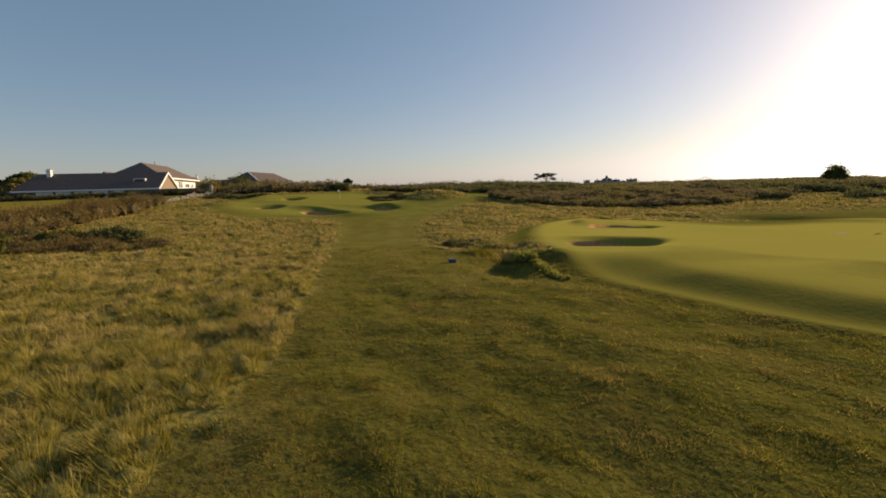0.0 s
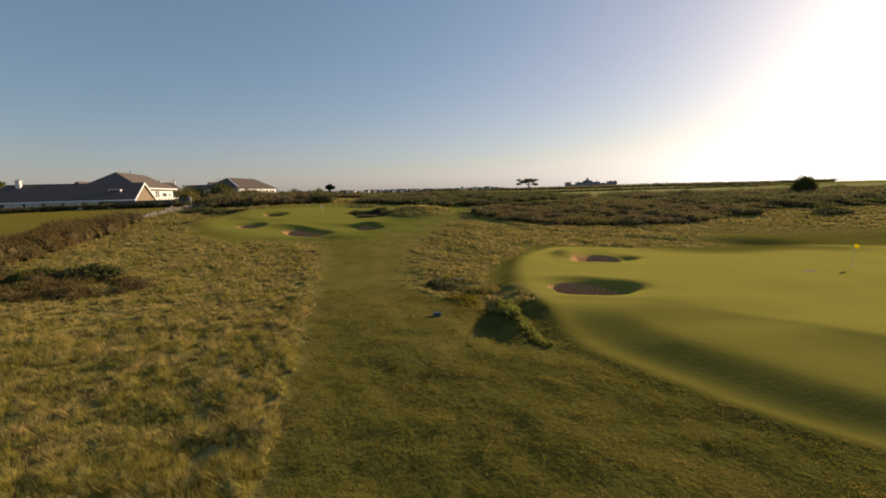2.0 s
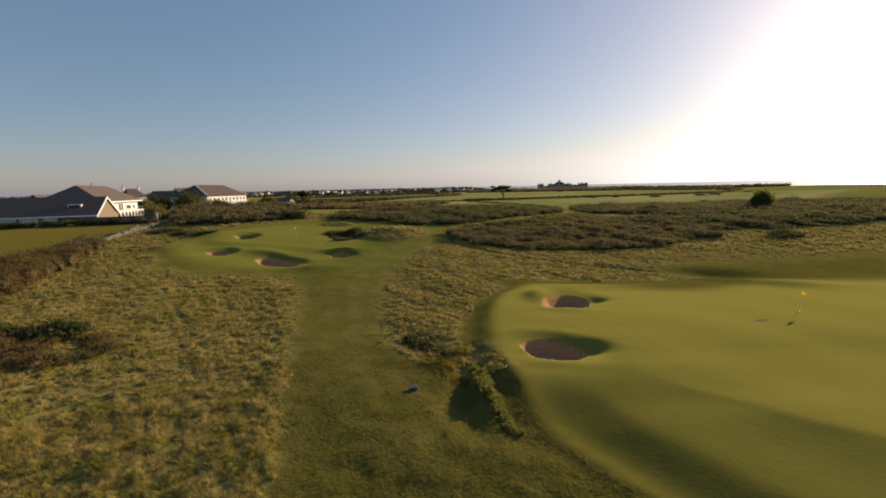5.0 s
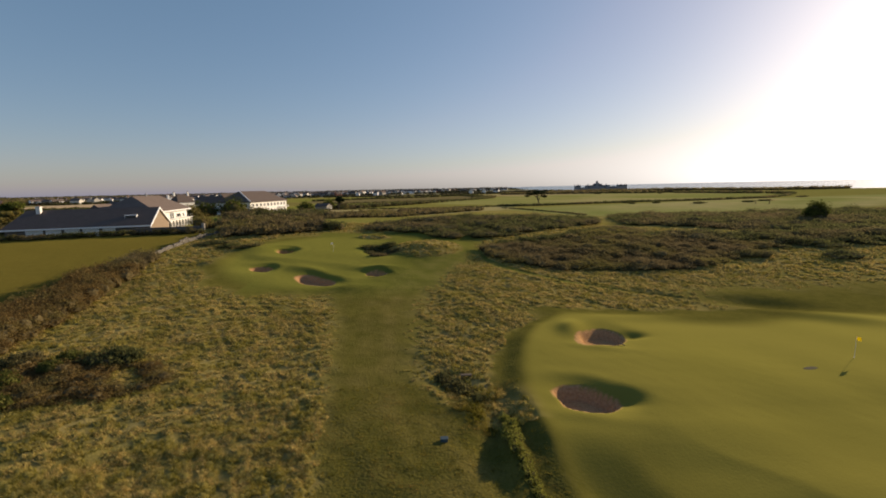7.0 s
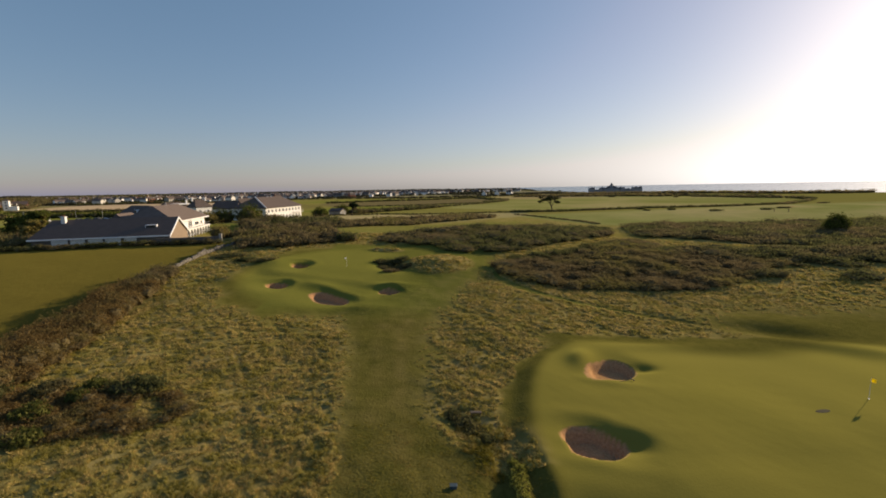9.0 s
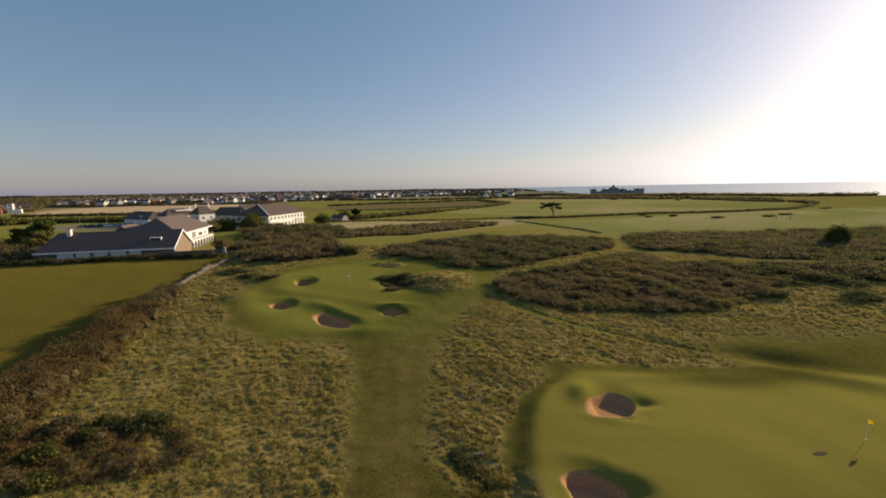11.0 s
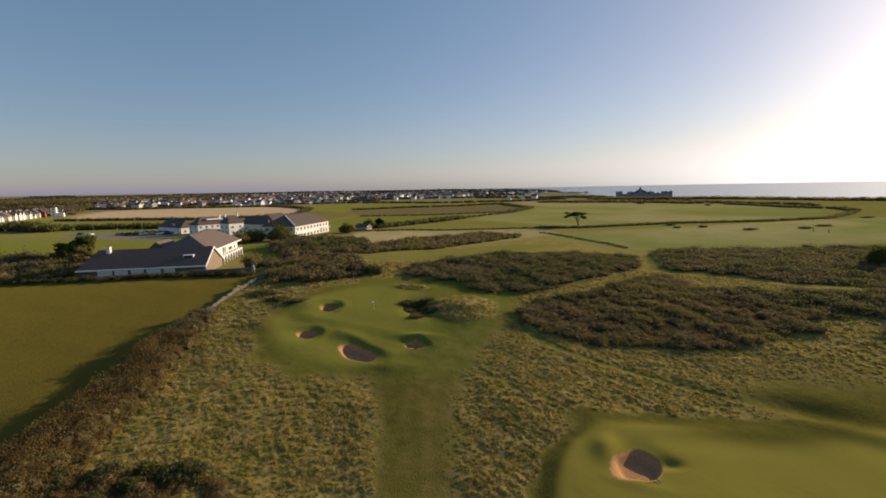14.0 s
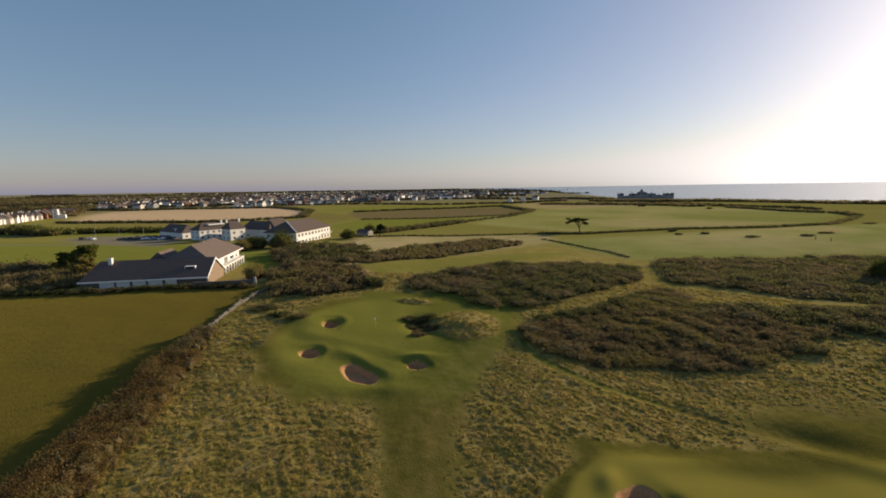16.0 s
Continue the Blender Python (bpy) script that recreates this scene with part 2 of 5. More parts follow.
# centre, half length, half width, turn, depth, lip height, bowl round it, slope of the west face
BUNKERS = [
    (9.9, 26.3, 2.1, 1.85, -10, 1.2, 0.10, 0.26, 0.16),
    (15.3, 37.6, 2.7, 2.0, 50, 1.1, 0.06, 0.16, 0.55),
    (-17.6, 62.3, 3.7, 2.1, -42, 1.2, 0.16, 0.24, 0.42),
    (-27.9, 80.9, 1.8, 2.2, 0, 1.9, 0.18, 0.24, 0.04),
    (-27.6, 68.4, 1.8, 1.7, 10, 1.35, 0.16, 0.24, 0.14),
    (-8.9, 65.4, 1.6, 1.2, 5, 1.3, 0.10, 0.14, 0.2),
]


def bunker_rho(x, y, b):
    cx, cy, rx, ry, turn = b[:5]
    c, s = math.cos(radians(turn)), math.sin(radians(turn))
    dx, dy = x - cx, y - cy
    p, q = (dx * c + dy * s) / rx, (-dx * s + dy * c) / ry
    a = np.arctan2(q, p)
    return np.hypot(p, q) / (1 + 0.08 * np.sin(2 * a + cx) + 0.055 * np.sin(3 * a + cy) + 0.03 * np.sin(5 * a + cx * 2))


def coast(x, y):
    """Metres inland from the shore (negative at sea)."""
    xs = np.interp(y, [-3000, 0, 300, 577, 850, 1200, 2500, 5000], [1900, 950, 700, 485, 325, 345, 330, 180])
    return xs - x


def rim_x(y):
    """East edge of the rough ground, along the foot of the raised green."""
    return np.interp(y, [0, 8, 9.1, 10.1, 11, 12.3, 14.5, 16.6, 18.4, 20.4, 22.6, 25.9, 28, 31.7, 34.7, 38, 41, 44.5], [24, 13.2, 11.4, 10.5, 9.8, 8.9, 7.8, 6.7, 6.35, 6.3, 6.35, 6.2, 6.1, 6.6, 7.3, 8.4, 10.0, 13.5])


def on_apron(x, y):
    """The close-cut slopes of the raised green."""
    return step(-0.4, 0.0, x - rim_x(y)) * step(7, 9, y) * (1 - step(44, 46, y))


def ground(x, y):
    x, y = np.asarray(x, float), np.asarray(y, float)
    r = np.hypot(x, y)
    z = 4.5 * step(30, 130, y) - 1.1 * step(5, 30, x) * (1 - step(70, 110, y)) * step(25, 50, y)
    z = z + 0.8 * step(-12, -35, x) * (1 - step(180, 300, r))
    z = z - 1.2 * step(130, 280, y)
    z = z - (1.6 * step(15, 55, x) + 0.6 * step(60, 110, x)) * step(88, 108, y) * (1 - step(150, 215, y)) * (1 - step(200, 300, x))
    z = z + 12 * step(2200, 4600, r) * step(0.25, -0.9, x / np.maximum(np.abs(y), 1)) * (y > 0)
    z = z + 0.9 * ripple(x, y, 260.0, 0.7) * step(200, 600, r)
    near = 1 - step(110, 160, r)
    # raised green with its steep west bank, and the swale on its near side
    inside = x - rim_x(y)
    on = step(18, 23, y) * (1 - step(40, 50, y))
    z = z + on * 0.42 * step(-1.7, 0.35, inside) * (1 - step(6, 24, inside))
    z = z - 0.32 * bell(x, y, 3.6, 22.8, 0.95, 3.8, -4) - 0.45 * bell(x, y, 1.6, 29.0, 1.2, 2.6, 30) - 0.2 * bell(x, y, 2.7, 21.5, 1.0, 1.5) + 0.3 * bell(x, y, 4.2, 20.4, 0.5, 2.6, -2)
    # the near apron: a low rim, a swale inside it, then two easy rises to the putting surface
    edge = np.interp(y, [8, 12, 15.7, 17.5, 18.6, 19.4, 20.7, 22.7, 25], [15, 14, 11.8, 11.4, 10.5, 9.5, 8.5, 8, 8])
    brow = np.clip((inside * 12 / edge - 5.4) / 5.2, 0, 1) ** 1.7
    apron = -0.09 * step(-0.2, 1.0, inside) + 0.37 * step(1.0, 4.2, inside) + 0.31 * brow * (1 - step(14, 30, inside))
    z = z + apron * step(6, 11, y) * (1 - step(16, 25, y)) * (1 - step(22, 40, inside))
    z = z + 0.07 * np.exp(-(((inside + 0.1) / 0.6) ** 2)) * step(6, 9, y) * (1 - step(24, 30, y))
    z = z - 0.34 * bell(x, y, 12.3, 26.0, 1.3, 1.2, -20) - 0.32 * bell(x, y, 18.6, 38.2, 1.2, 0.8)
    z = z - 0.3 * bell(x, y, 28, 20, 10, 5)
    z = z + 0.13 * bell(x, y, 9.3, 23.9, 2.6, 0.8, -20) + 0.12 * bell(x, y, 14.4, 35.0, 2.6, 0.8, -20)
    # folds across the fairway behind the green
    z = z - 0.6 * bell(x, y, 39.5, 49.5, 6.0, 2.4, -25) + 0.22 * bell(x, y, 35, 54.0, 8, 3.0, -15) + 0.4 * bell(x, y, 42, 44.5, 7, 2.0, -30)
    z = z + 0.45 * bell(x, y, 13.2, 40.0, 1.2, 2.2, -20) + 0.3 * bell(x, y, 22, 44, 9, 1.5, 4)
    # mounds round the far green
    z = z + 1.5 * bell(x, y, -1.2, 81.5, 6.0, 6.5, 15) + 0.6 * bell(x, y, -13.5, 96.0, 3.8, 1.5, -12)
    z = z + 0.55 * bell(x, y, -33.5, 82, 3.5, 4) - 1.45 * bell(x, y, -10.0, 82.0, 2.7, 4.8, 25)
    z = z + 0.3 * step(-1.8, 2.2, (y - 70.5) + 0.35 * (x + 20)) * (1 - step(11, 17, np.abs(x + 20))) * (1 - step(78, 102, y))
    z = z + 0.28 * bell(x, y, -20.5, 68.5, 5.0, 1.8, -25) + 0.4 * bell(x, y, -8.5, 68.0, 3.2, 1.2)
    z = z + 0.35 * bell(x, y, -36.5, 72, 2.0, 4) + 0.3 * bell(x, y, -12, 57.5, 5, 2)
    # the thicket on the east stands on a low dune, a worn track curls round it
    z = z + 0.65 * bell(x, y, 31, 80, 16, 7, 5)
    z = z - 0.1 * track(x, y)
    # soft unevenness
    smooth = np.maximum.reduce([mask_green(x, y) * 0.8, 0.9 * on_apron(x, y), mask_field(x, y, 2.0)])
    fine = near * (1 - step(43, 52, np.abs(x))) * (1 - step(90, 100, y)) * step(0, 4, y)
    z = z + fine * (1 - smooth) * ((0.10 * ripple(x, y, 11.0) + 0.05 * ripple(x, y, 3.7, 1.3)) * (1 - 0.75 * mask_mown(x, y) * step(16, 30, y)) + (0.07 - mask_mown(x, y) * (0.045 + 0.025 * step(12, 22, y))) * ripple(x, y, 1.3, 0.6)) + 0.07 * near * ripple(x, y, 17, 2.2)
    for b in BUNKERS:
        rho = bunker_rho(x, y, b)
        depth, lip = b[5], b[6]
        sunward = step(-2.2, 2.6, 0.75 * (x - b[0]) + 0.65 * (y - b[1]))
        z = z + lip * np.exp(-(((rho - 1.75) / 0.55) ** 2)) * sunward
        z = z - 0.5 * b[7] * sunward * np.exp(-(((rho - 0.95) / 0.5) ** 2))
        foot = 0.74 - b[8] * step(0.2, 2.2, -0.75 * (x - b[0]) - 0.65 * (y - b[1]))
        u = np.clip((rho - foot) / (1.03 - foot), 0, 1)
        z = z - 0.75 * depth * (1 - u * u * (3 - 2 * u)) - b[7] * np.exp(-((rho / 1.95) ** 3))
    flat = poly_mask(x, y, YARD, 3.0)
    z = z * (1 - flat) + 4.15 * flat
    z = np.where(coast(x, y) < 60, z - 12 * (1 - step(-50, 60, coast(x, y))), z)
    return z


def track(x, y):
    """The worn track that curls round the foot of the dune."""
    ty = np.interp(x, [8.0, 8.6, 9.7, 12, 14.9, 19, 23.5, 30, 40], [84, 76, 70.6, 67, 63.9, 60.6, 57.7, 53.6, 48])
    wide = np.interp(x, [8, 10, 14, 20], [4.0, 2.4, 1.2, 0.8])
    return np.exp(-(((y - ty) / wide) ** 2)) * step(7.6, 8.6, x) * (1 - step(28, 38, x))


def mask_green(x, y):
    """The two close-mown greens with their aprons."""
    inside = x - rim_x(y)
    near = 0.45 + 0.55 * np.maximum(step(2.5, 8, inside), step(18, 24, y))
    a = near * step(-0.3, 1.2, inside) * step(7.5, 10.5, y + 0.25 * (x - 10)) * (1 - step(41.5, 45.5, y + 1.2 * np.sin(x * 0.25)))
    q = np.hypot((x + 20.5) / 15.0, (y - 77) / 20.5)
    b = 1 - step(0.82, 1.06, q + 0.06 * np.sin(3.1 * np.arctan2(y - 77, x + 20.5) + 1))
    return np.maximum(a, b) * (1 - wild(x, y))


def wild(x, y):
    """Unmown mounds beside the far green."""
    return step(0.3, 0.5, np.maximum.reduce([bell(x, y, -1.0, 81.5, 6.8, 8.0, 10), bell(x, y, -9.6, 82, 3.4, 5.4, 25), bell(x, y, -13.0, 95.8, 4.2, 2.0, -12)]))


def mask_mown(x, y):
    """The mown way, the foreground turf and the fairway."""
    left = np.interp(y, [0, 9.8, 16.4, 23.2, 35.5, 49, 56, 62, 85, 94, 106], [-3.4, -4.2, -5.3, -6.7, -8.8, -11.3, -14.5, -16, -18, -27, -27])
    right = np.interp(y, [0, 14, 22, 24, 30, 43.7, 49.8, 63.4, 80, 98], [40, 40, 40, 2.8, -1.2, -1.7, -1.8, 2.0, 8.6, 10.5])
    wave = (0.25 + 0.4 * step(12, 30, y)) * ripple(x, y, 7.0, 4.0) + 0.22 * ripple(x, y, 2.1, 1.0)
    soft = 0.45 + 1.5 * step(14, 45, y)
    a = step(-1, 1, (x - left + wave) / soft) * (1 - step(-1.2, 1.2, (x - right + wave) / (soft * 1.5))) * (1 - step(101, 106, y)) * step(-60, -55, y)
    edge = x - rim_x(y)
    a = np.maximum(a, step(-2.6, -1.4, edge + wave) * (1 - step(0.5, 2, edge)) * step(24, 30, y) * (1 - step(44, 47, y)))
    a = np.maximum(a, step(8, 13, x) * (1 - step(47.0, 48.6, y + wave)) * step(36, 40, y))
    a = np.maximum(a, step(0.3, 0.6, track(x, y)))
    b = step(26, 42, x) * (1 - step(50, 64, y + 2 * ripple(x, y, 14.0))) * step(8, 16, y)
    fringe = 1 - step(1.0, 1.3, np.hypot((x + 20.5) / 15.0, (y - 77) / 20.5) + 0.08 * ripple(x, y, 9.0, 1.7))
    return np.maximum.reduce([a, b, fringe]) * (1 - wild(x, y))


def mask_worn(x, y):
    """Yellowed wear along the middle of the mown way."""
    xc = np.interp(y, [0, 15, 30, 50, 65, 85], [0.5, -2.0, -4.5, -6.2, -3.0, 4.5])
    a = 0.45 * np.exp(-(((x - xc - 1.0) / 1.0) ** 2)) + 0.3 * np.exp(-(((x - xc + 1.3) / 1.1) ** 2))
    b = 0.3 * bell(x, y, 1.8, 20.5, 3.4, 6.5) + 0.35 * bell(x, y, -0.5, 33, 1.2, 6) + 0.6 * bell(x, y, 0.5, 68, 3.4, 13, -22)
    left = np.interp(y, [0, 9.8, 16.4, 23.2, 35.5, 49], [-3.4, -4.2, -5.3, -6.7, -8.8, -11.3])
    c = 0.2 * np.exp(-(((x - left - 0.5) / 0.6) ** 2))
    return np.clip((a * step(14, 30, y) * (1 - 0.55 * step(48, 62, y)) + b + c + 0.8 * track(x, y)) * (0.55 + 0.6 * ripple(x, y, 5.0, 1.0)), 0, 0.8)


def mask_sand(x, y):
    m = 0.0 * x
    for b in BUNKERS:
        lip = 0.86 + 0.9 * min(b[8], 0.17)
        m = np.maximum(m, 1 - step(lip, lip + 0.06, bunker_rho(x, y, b)))
    for fx, fy, fr in FAR_SAND:
        m = np.maximum(m, 1 - step(0.9, 1.1, np.hypot((x - fx) / (fr * 1.5), (y - fy) / fr)))
    return m


FAR_SAND = [(190, 236, 3.0)]


def poly_mask(x, y, pts, soft):
    """1 inside a convex polygon, wound anticlockwise, 0 outside."""
    m = np.ones_like(x)
    for (ax, ay), (bx, by) in zip(pts, pts[1:] + pts[:1]):
        n = math.hypot(bx - ax, by - ay)
        d = ((bx - ax) * (y - ay) - (by - ay) * (x - ax)) / n
        m = m * step(-soft, soft, d)
    return m


YARD = [(-99, 104), (-68, 109), (-56, 118), (-66, 152), (-92, 148), (-108, 108)]
FIELD_SOUTH = [(-43.5, 24), (-50.2, 62), (-290, 62), (-290, -60), (-80, -60)]
FIELD_NORTH = [(-50.2, 58), (-52.2, 106), (-290, 92), (-290, 58)]
FIELD_LAWN = [(-100, 135), (-100, 200), (-200, 208), (-330, 245), (-330, 150), (-130, 128)]
FIELD_STUBBLE = [(-204, 347), (-157, 386), (-192, 497), (-286, 607), (-489, 565), (-456, 485), (-365, 363), (-238, 345)]
FIELD_PLOUGH = [(-25, 360), (33, 386), (61, 451), (40, 530), (-135, 474), (-122, 422), (-92, 358)]
FIELD_GREEN = [(0, 300), (60, 240), (217, 284), (288, 358), (265, 481), (186, 560), (66, 470), (20, 380)]
FIELD_MEADOW = [(-62, 250), (12, 352), (-25, 358), (-92, 355), (-100, 290)]
FIELD_STRIP = [(-36, 512), (-42, 604), (-167, 589), (-186, 508)]
MORE_LAWN = [
    [(-160, 242), (-165, 262), (-215, 280), (-330, 290), (-330, 245), (-235, 240)],
    [(-36, 133), (-28, 119), (20, 145), (40, 165), (15, 160), (-12, 148)],
    [(-62, 128), (-66, 150), (-80, 165), (-98, 168), (-90, 146)],
]
CLEARING = [(-58, 178), (-30, 152), (0, 160), (40, 200), (40, 226), (-20, 224), (-58, 214)]
FAIRWAY_FAR = [(60, 226), (25, 205), (60, 150), (190, 175), (330, 280), (245, 284), (170, 254)]


def grid_axis(lo, hi, fine, grow, far_lo, far_hi):
    v = list(np.arange(lo, hi + 1e-6, fine))
    s, p = fine, hi
    while p < far_hi:
        s *= grow
        p += s
        v.append(p)
    s, p, w = fine, lo, []
    while p > far_lo:
        s *= grow
        p -= s
        w.append(p)
    return np.array(w[::-1] + v)


def sheet(name, xs, ys, height, masks=()):
    gx, gy = np.meshgrid(xs, ys)
    x, y = gx.ravel(), gy.ravel()
    z = height(x, y)
    nx, ny = len(xs), len(ys)
    i = (np.arange(ny - 1)[:, None] * nx + np.arange(nx - 1)[None]).ravel()
    quads = np.stack([i, i + 1, i + nx + 1, i + nx], 1)
    return quick_mesh(name, np.stack([x, y, z], 1), quads, {k: f(x, y) for k, f in masks})


def quick_mesh(name, verts, faces, attrs=None, smooth=True):
    """A mesh from arrays; all faces have the same number of corners."""
    me = bpy.data.meshes.new(name)
    n = faces.shape[1]
    me.vertices.add(len(verts))
    me.vertices.foreach_set("co", np.asarray(verts, np.float32).ravel())
    me.loops.add(faces.size)
    me.loops.foreach_set("vertex_index", faces.astype(np.int32).ravel())
    me.polygons.add(len(faces))
    me.polygons.foreach_set("loop_start", np.arange(0, faces.size, n, dtype=np.int32))
    me.polygons.foreach_set("use_smooth", np.full(len(faces), smooth))
    for k, v in (attrs or {}).items():
        a = me.attributes.new(k, "FLOAT", "POINT")
        a.data.foreach_set("value", np.asarray(v, np.float32))
    me.update(calc_edges=True)
    return me


def ground_material():
    m, nt, b = material("links_turf", 0.95)
    b.inputs["Specular IOR Level"].default_value = 0.0
    b.inputs["Sheen Roughness"].default_value = 0.4
    b.inputs["Sheen Tint"].default_value = (0.46, 0.42, 0.10, 1)
    p = where(nt)

    def att(k):
        n = nt.nodes.new("ShaderNodeAttribute")
        n.attribute_name = k
        return n.outputs["Fac"]

    n1, n2, n3, n4 = noise_node(nt, 0.11, 5, p), noise_node(nt, 0.9, 5, p), noise_node(nt, 6.0, 4, p), noise_node(nt, 0.02, 4, p)
    drift = ramp(nt, noise_node(nt, 0.2, 5, p), [(0.38, (0, 0, 0)), (0.66, (1, 1, 1))])
    lush = ramp(nt, n2, [(0.3, (0.155, 0.131, 0.030)), (0.7, (0.222, 0.183, 0.052))])
    straw = ramp(nt, n2, [(0.3, (0.199, 0.158, 0.052)), (0.7, (0.290, 0.225, 0.092))])
    rough = mix(nt, drift, lush, straw)
    mown = mix(nt, ramp(nt, n2, [(0.35, (0, 0, 0)), (0.7, (1, 1, 1))]), (0.068, 0.066, 0.012), (0.100, 0.088, 0.018))
    mown = mix(nt, ramp(nt, n3, [(0.35, (0, 0, 0)), (0.8, (0.6, 0.6, 0.6))]), mown, (0.112, 0.10, 0.028))
    green = mix(nt, n1, (0.146, 0.134, 0.025), (0.192, 0.166, 0.035))
    sand = ramp(nt, n3, [(0.3, (0.30, 0.158, 0.074)), (0.7, (0.44, 0.245, 0.122))])
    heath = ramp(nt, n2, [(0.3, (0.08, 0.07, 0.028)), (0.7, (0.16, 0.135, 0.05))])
    field = mix(nt, n2, (0.09, 0.067, 0.012), (0.128, 0.098, 0.019))
    far = mix(nt, n4, (0.12, 0.125, 0.032), (0.185, 0.165, 0.05))
    c = mix(nt, att("far"), rough, far)
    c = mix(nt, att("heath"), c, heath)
    mown = mix(nt, att("worn"), mown, mix(nt, n3, (0.17, 0.125, 0.035), (0.27, 0.20, 0.075)))
    c = mix(nt, att("mown"), c, mown)
    c = mix(nt, att("green"), c, green)
    c = mix(nt, att("field"), c, field)
    c = mix(nt, att("lawn"), c, mix(nt, n1, (0.085, 0.115, 0.02), (0.135, 0.155, 0.03)))
    band = ramp(nt, noise_node(nt, 0.011, 4, p, 0.6), [(0.38, (0.155, 0.185, 0.055)), (0.5, (0.25, 0.245, 0.095)), (0.64, (0.36, 0.30, 0.15))])
    c = mix(nt, att("pale"), c, mix(nt, ramp(nt, n1, [(0.35, (0, 0, 0)), (0.7, (0.5, 0.5, 0.5))]), band, (0.20, 0.195, 0.075)))
    c = mix(nt, att("stubble"), c, mix(nt, n1, (0.44, 0.295, 0.195), (0.54, 0.38, 0.26)))
    c = mix(nt, att("plough"), c, mix(nt, n1, (0.075, 0.055, 0.04), (0.11, 0.085, 0.06)))
    c = mix(nt, att("tarmac"), c, mix(nt, n2, (0.11, 0.105, 0.10), (0.15, 0.143, 0.135)))
    c = mix(nt, att("sand"), c, sand)
    nt.links.new(c, b.inputs["Base Color"])
    h = nt.nodes.new("ShaderNodeMath")
    h.operation = "ADD"
    nt.links.new(n3, h.inputs[0])
    nt.links.new(n2, h.inputs[1])
    calm = nt.nodes.new("ShaderNodeMapRange")
    nt.links.new(att("calm"), calm.inputs[0])
    calm.inputs[3].default_value, calm.inputs[4].default_value = 0.7, 0.12
    nap = nt.nodes.new("ShaderNodeMapRange")
    nt.links.new(att("putting"), nap.inputs[0])
    nap.inputs[3].default_value, nap.inputs[4].default_value = 0.13, 0.34
    nt.links.new(nap.outputs[0], b.inputs["Sheen Weight"])
    bump(nt, b, h.outputs[0], 0.6, 0.09)
    nt.links.new(calm.outputs[0], b.inputs["Normal"].links[0].from_node.inputs["Strength"])
    return m


def mask_field(x, y, soft):
    return np.maximum(poly_mask(x, y, FIELD_SOUTH, soft), poly_mask(x, y, FIELD_NORTH, soft))


def mask_lawn(x, y):
    more = [poly_mask(x, y, p, 2.5) for p in MORE_LAWN]
    more[1] *= 0.55
    more.append(0.5 * (1 - step(0.8, 1.1, np.hypot((x + 20.5) / 15.0, (y - 77) / 20.5))) * (1 - wild(x, y)))
    more.append(0.5 * mask_mown(x, y) * step(50, 60, y) * (1 - step(100, 106, y)) * (np.abs(x) < 26))
    more.append(0.4 * poly_mask(x, y, FIELD_GREEN, 8))
    return np.maximum.reduce(more + [poly_mask(x, y, FIELD_LAWN, 2.5)] + [poly_mask(x, y, FIELD_MEADOW, 4), 0.8 * poly_mask(x, y, FIELD_STRIP, 6)])


def mask_pale(x, y):
    clearing = 0.85 * poly_mask(x, y, CLEARING, 5)
    return np.maximum.reduce([poly_mask(x, y, FAIRWAY_FAR, 6), 0.75 * poly_mask(x, y, FIELD_GREEN, 8), clearing])


def mask_tarmac(x, y):
    a = poly_mask(x, y, [(-141, 184), (-150, 214), (-165, 238), (-222, 240), (-228, 222), (-187, 198)], 1.0)
    b = poly_mask(x, y, [(-187, 196), (-187, 200), (-330, 206), (-330, 203)], 1.0)
    c = poly_mask(x, y, [(-386, 338), (-268, 236), (-262, 241), (-380, 345)], 1.5)
    # Far inland greyed: town ground, with distance haze partly put into its colour.
    town = 0.75 * step(620, 900, np.hypot(x, y)) * (coast(x, y) > 60)
    return np.maximum.reduce([a, b, c, town])


def mask_lane(x, y):
    """The pale sandy lane behind the gorse."""
    lx = np.interp(y, [118, 128, 141, 165, 194, 226], [-28, -36, -42, -47, -52, -48])
    return 0.8 * np.exp(-(((x - lx) / 1.5) ** 2)) * step(114, 122, y) * (1 - step(224, 232, y))


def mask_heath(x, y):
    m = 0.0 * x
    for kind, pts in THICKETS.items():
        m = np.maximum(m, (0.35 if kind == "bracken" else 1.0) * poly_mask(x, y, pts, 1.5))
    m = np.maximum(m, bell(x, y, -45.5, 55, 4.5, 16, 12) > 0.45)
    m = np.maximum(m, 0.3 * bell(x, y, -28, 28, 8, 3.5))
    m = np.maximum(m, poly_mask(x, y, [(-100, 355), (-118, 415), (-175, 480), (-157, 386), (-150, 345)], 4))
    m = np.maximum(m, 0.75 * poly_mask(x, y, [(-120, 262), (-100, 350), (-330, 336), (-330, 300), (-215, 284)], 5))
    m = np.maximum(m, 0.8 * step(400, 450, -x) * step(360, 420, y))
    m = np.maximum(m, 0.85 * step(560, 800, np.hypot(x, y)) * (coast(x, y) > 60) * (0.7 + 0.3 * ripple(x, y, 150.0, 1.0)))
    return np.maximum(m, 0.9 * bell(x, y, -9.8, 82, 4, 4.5))


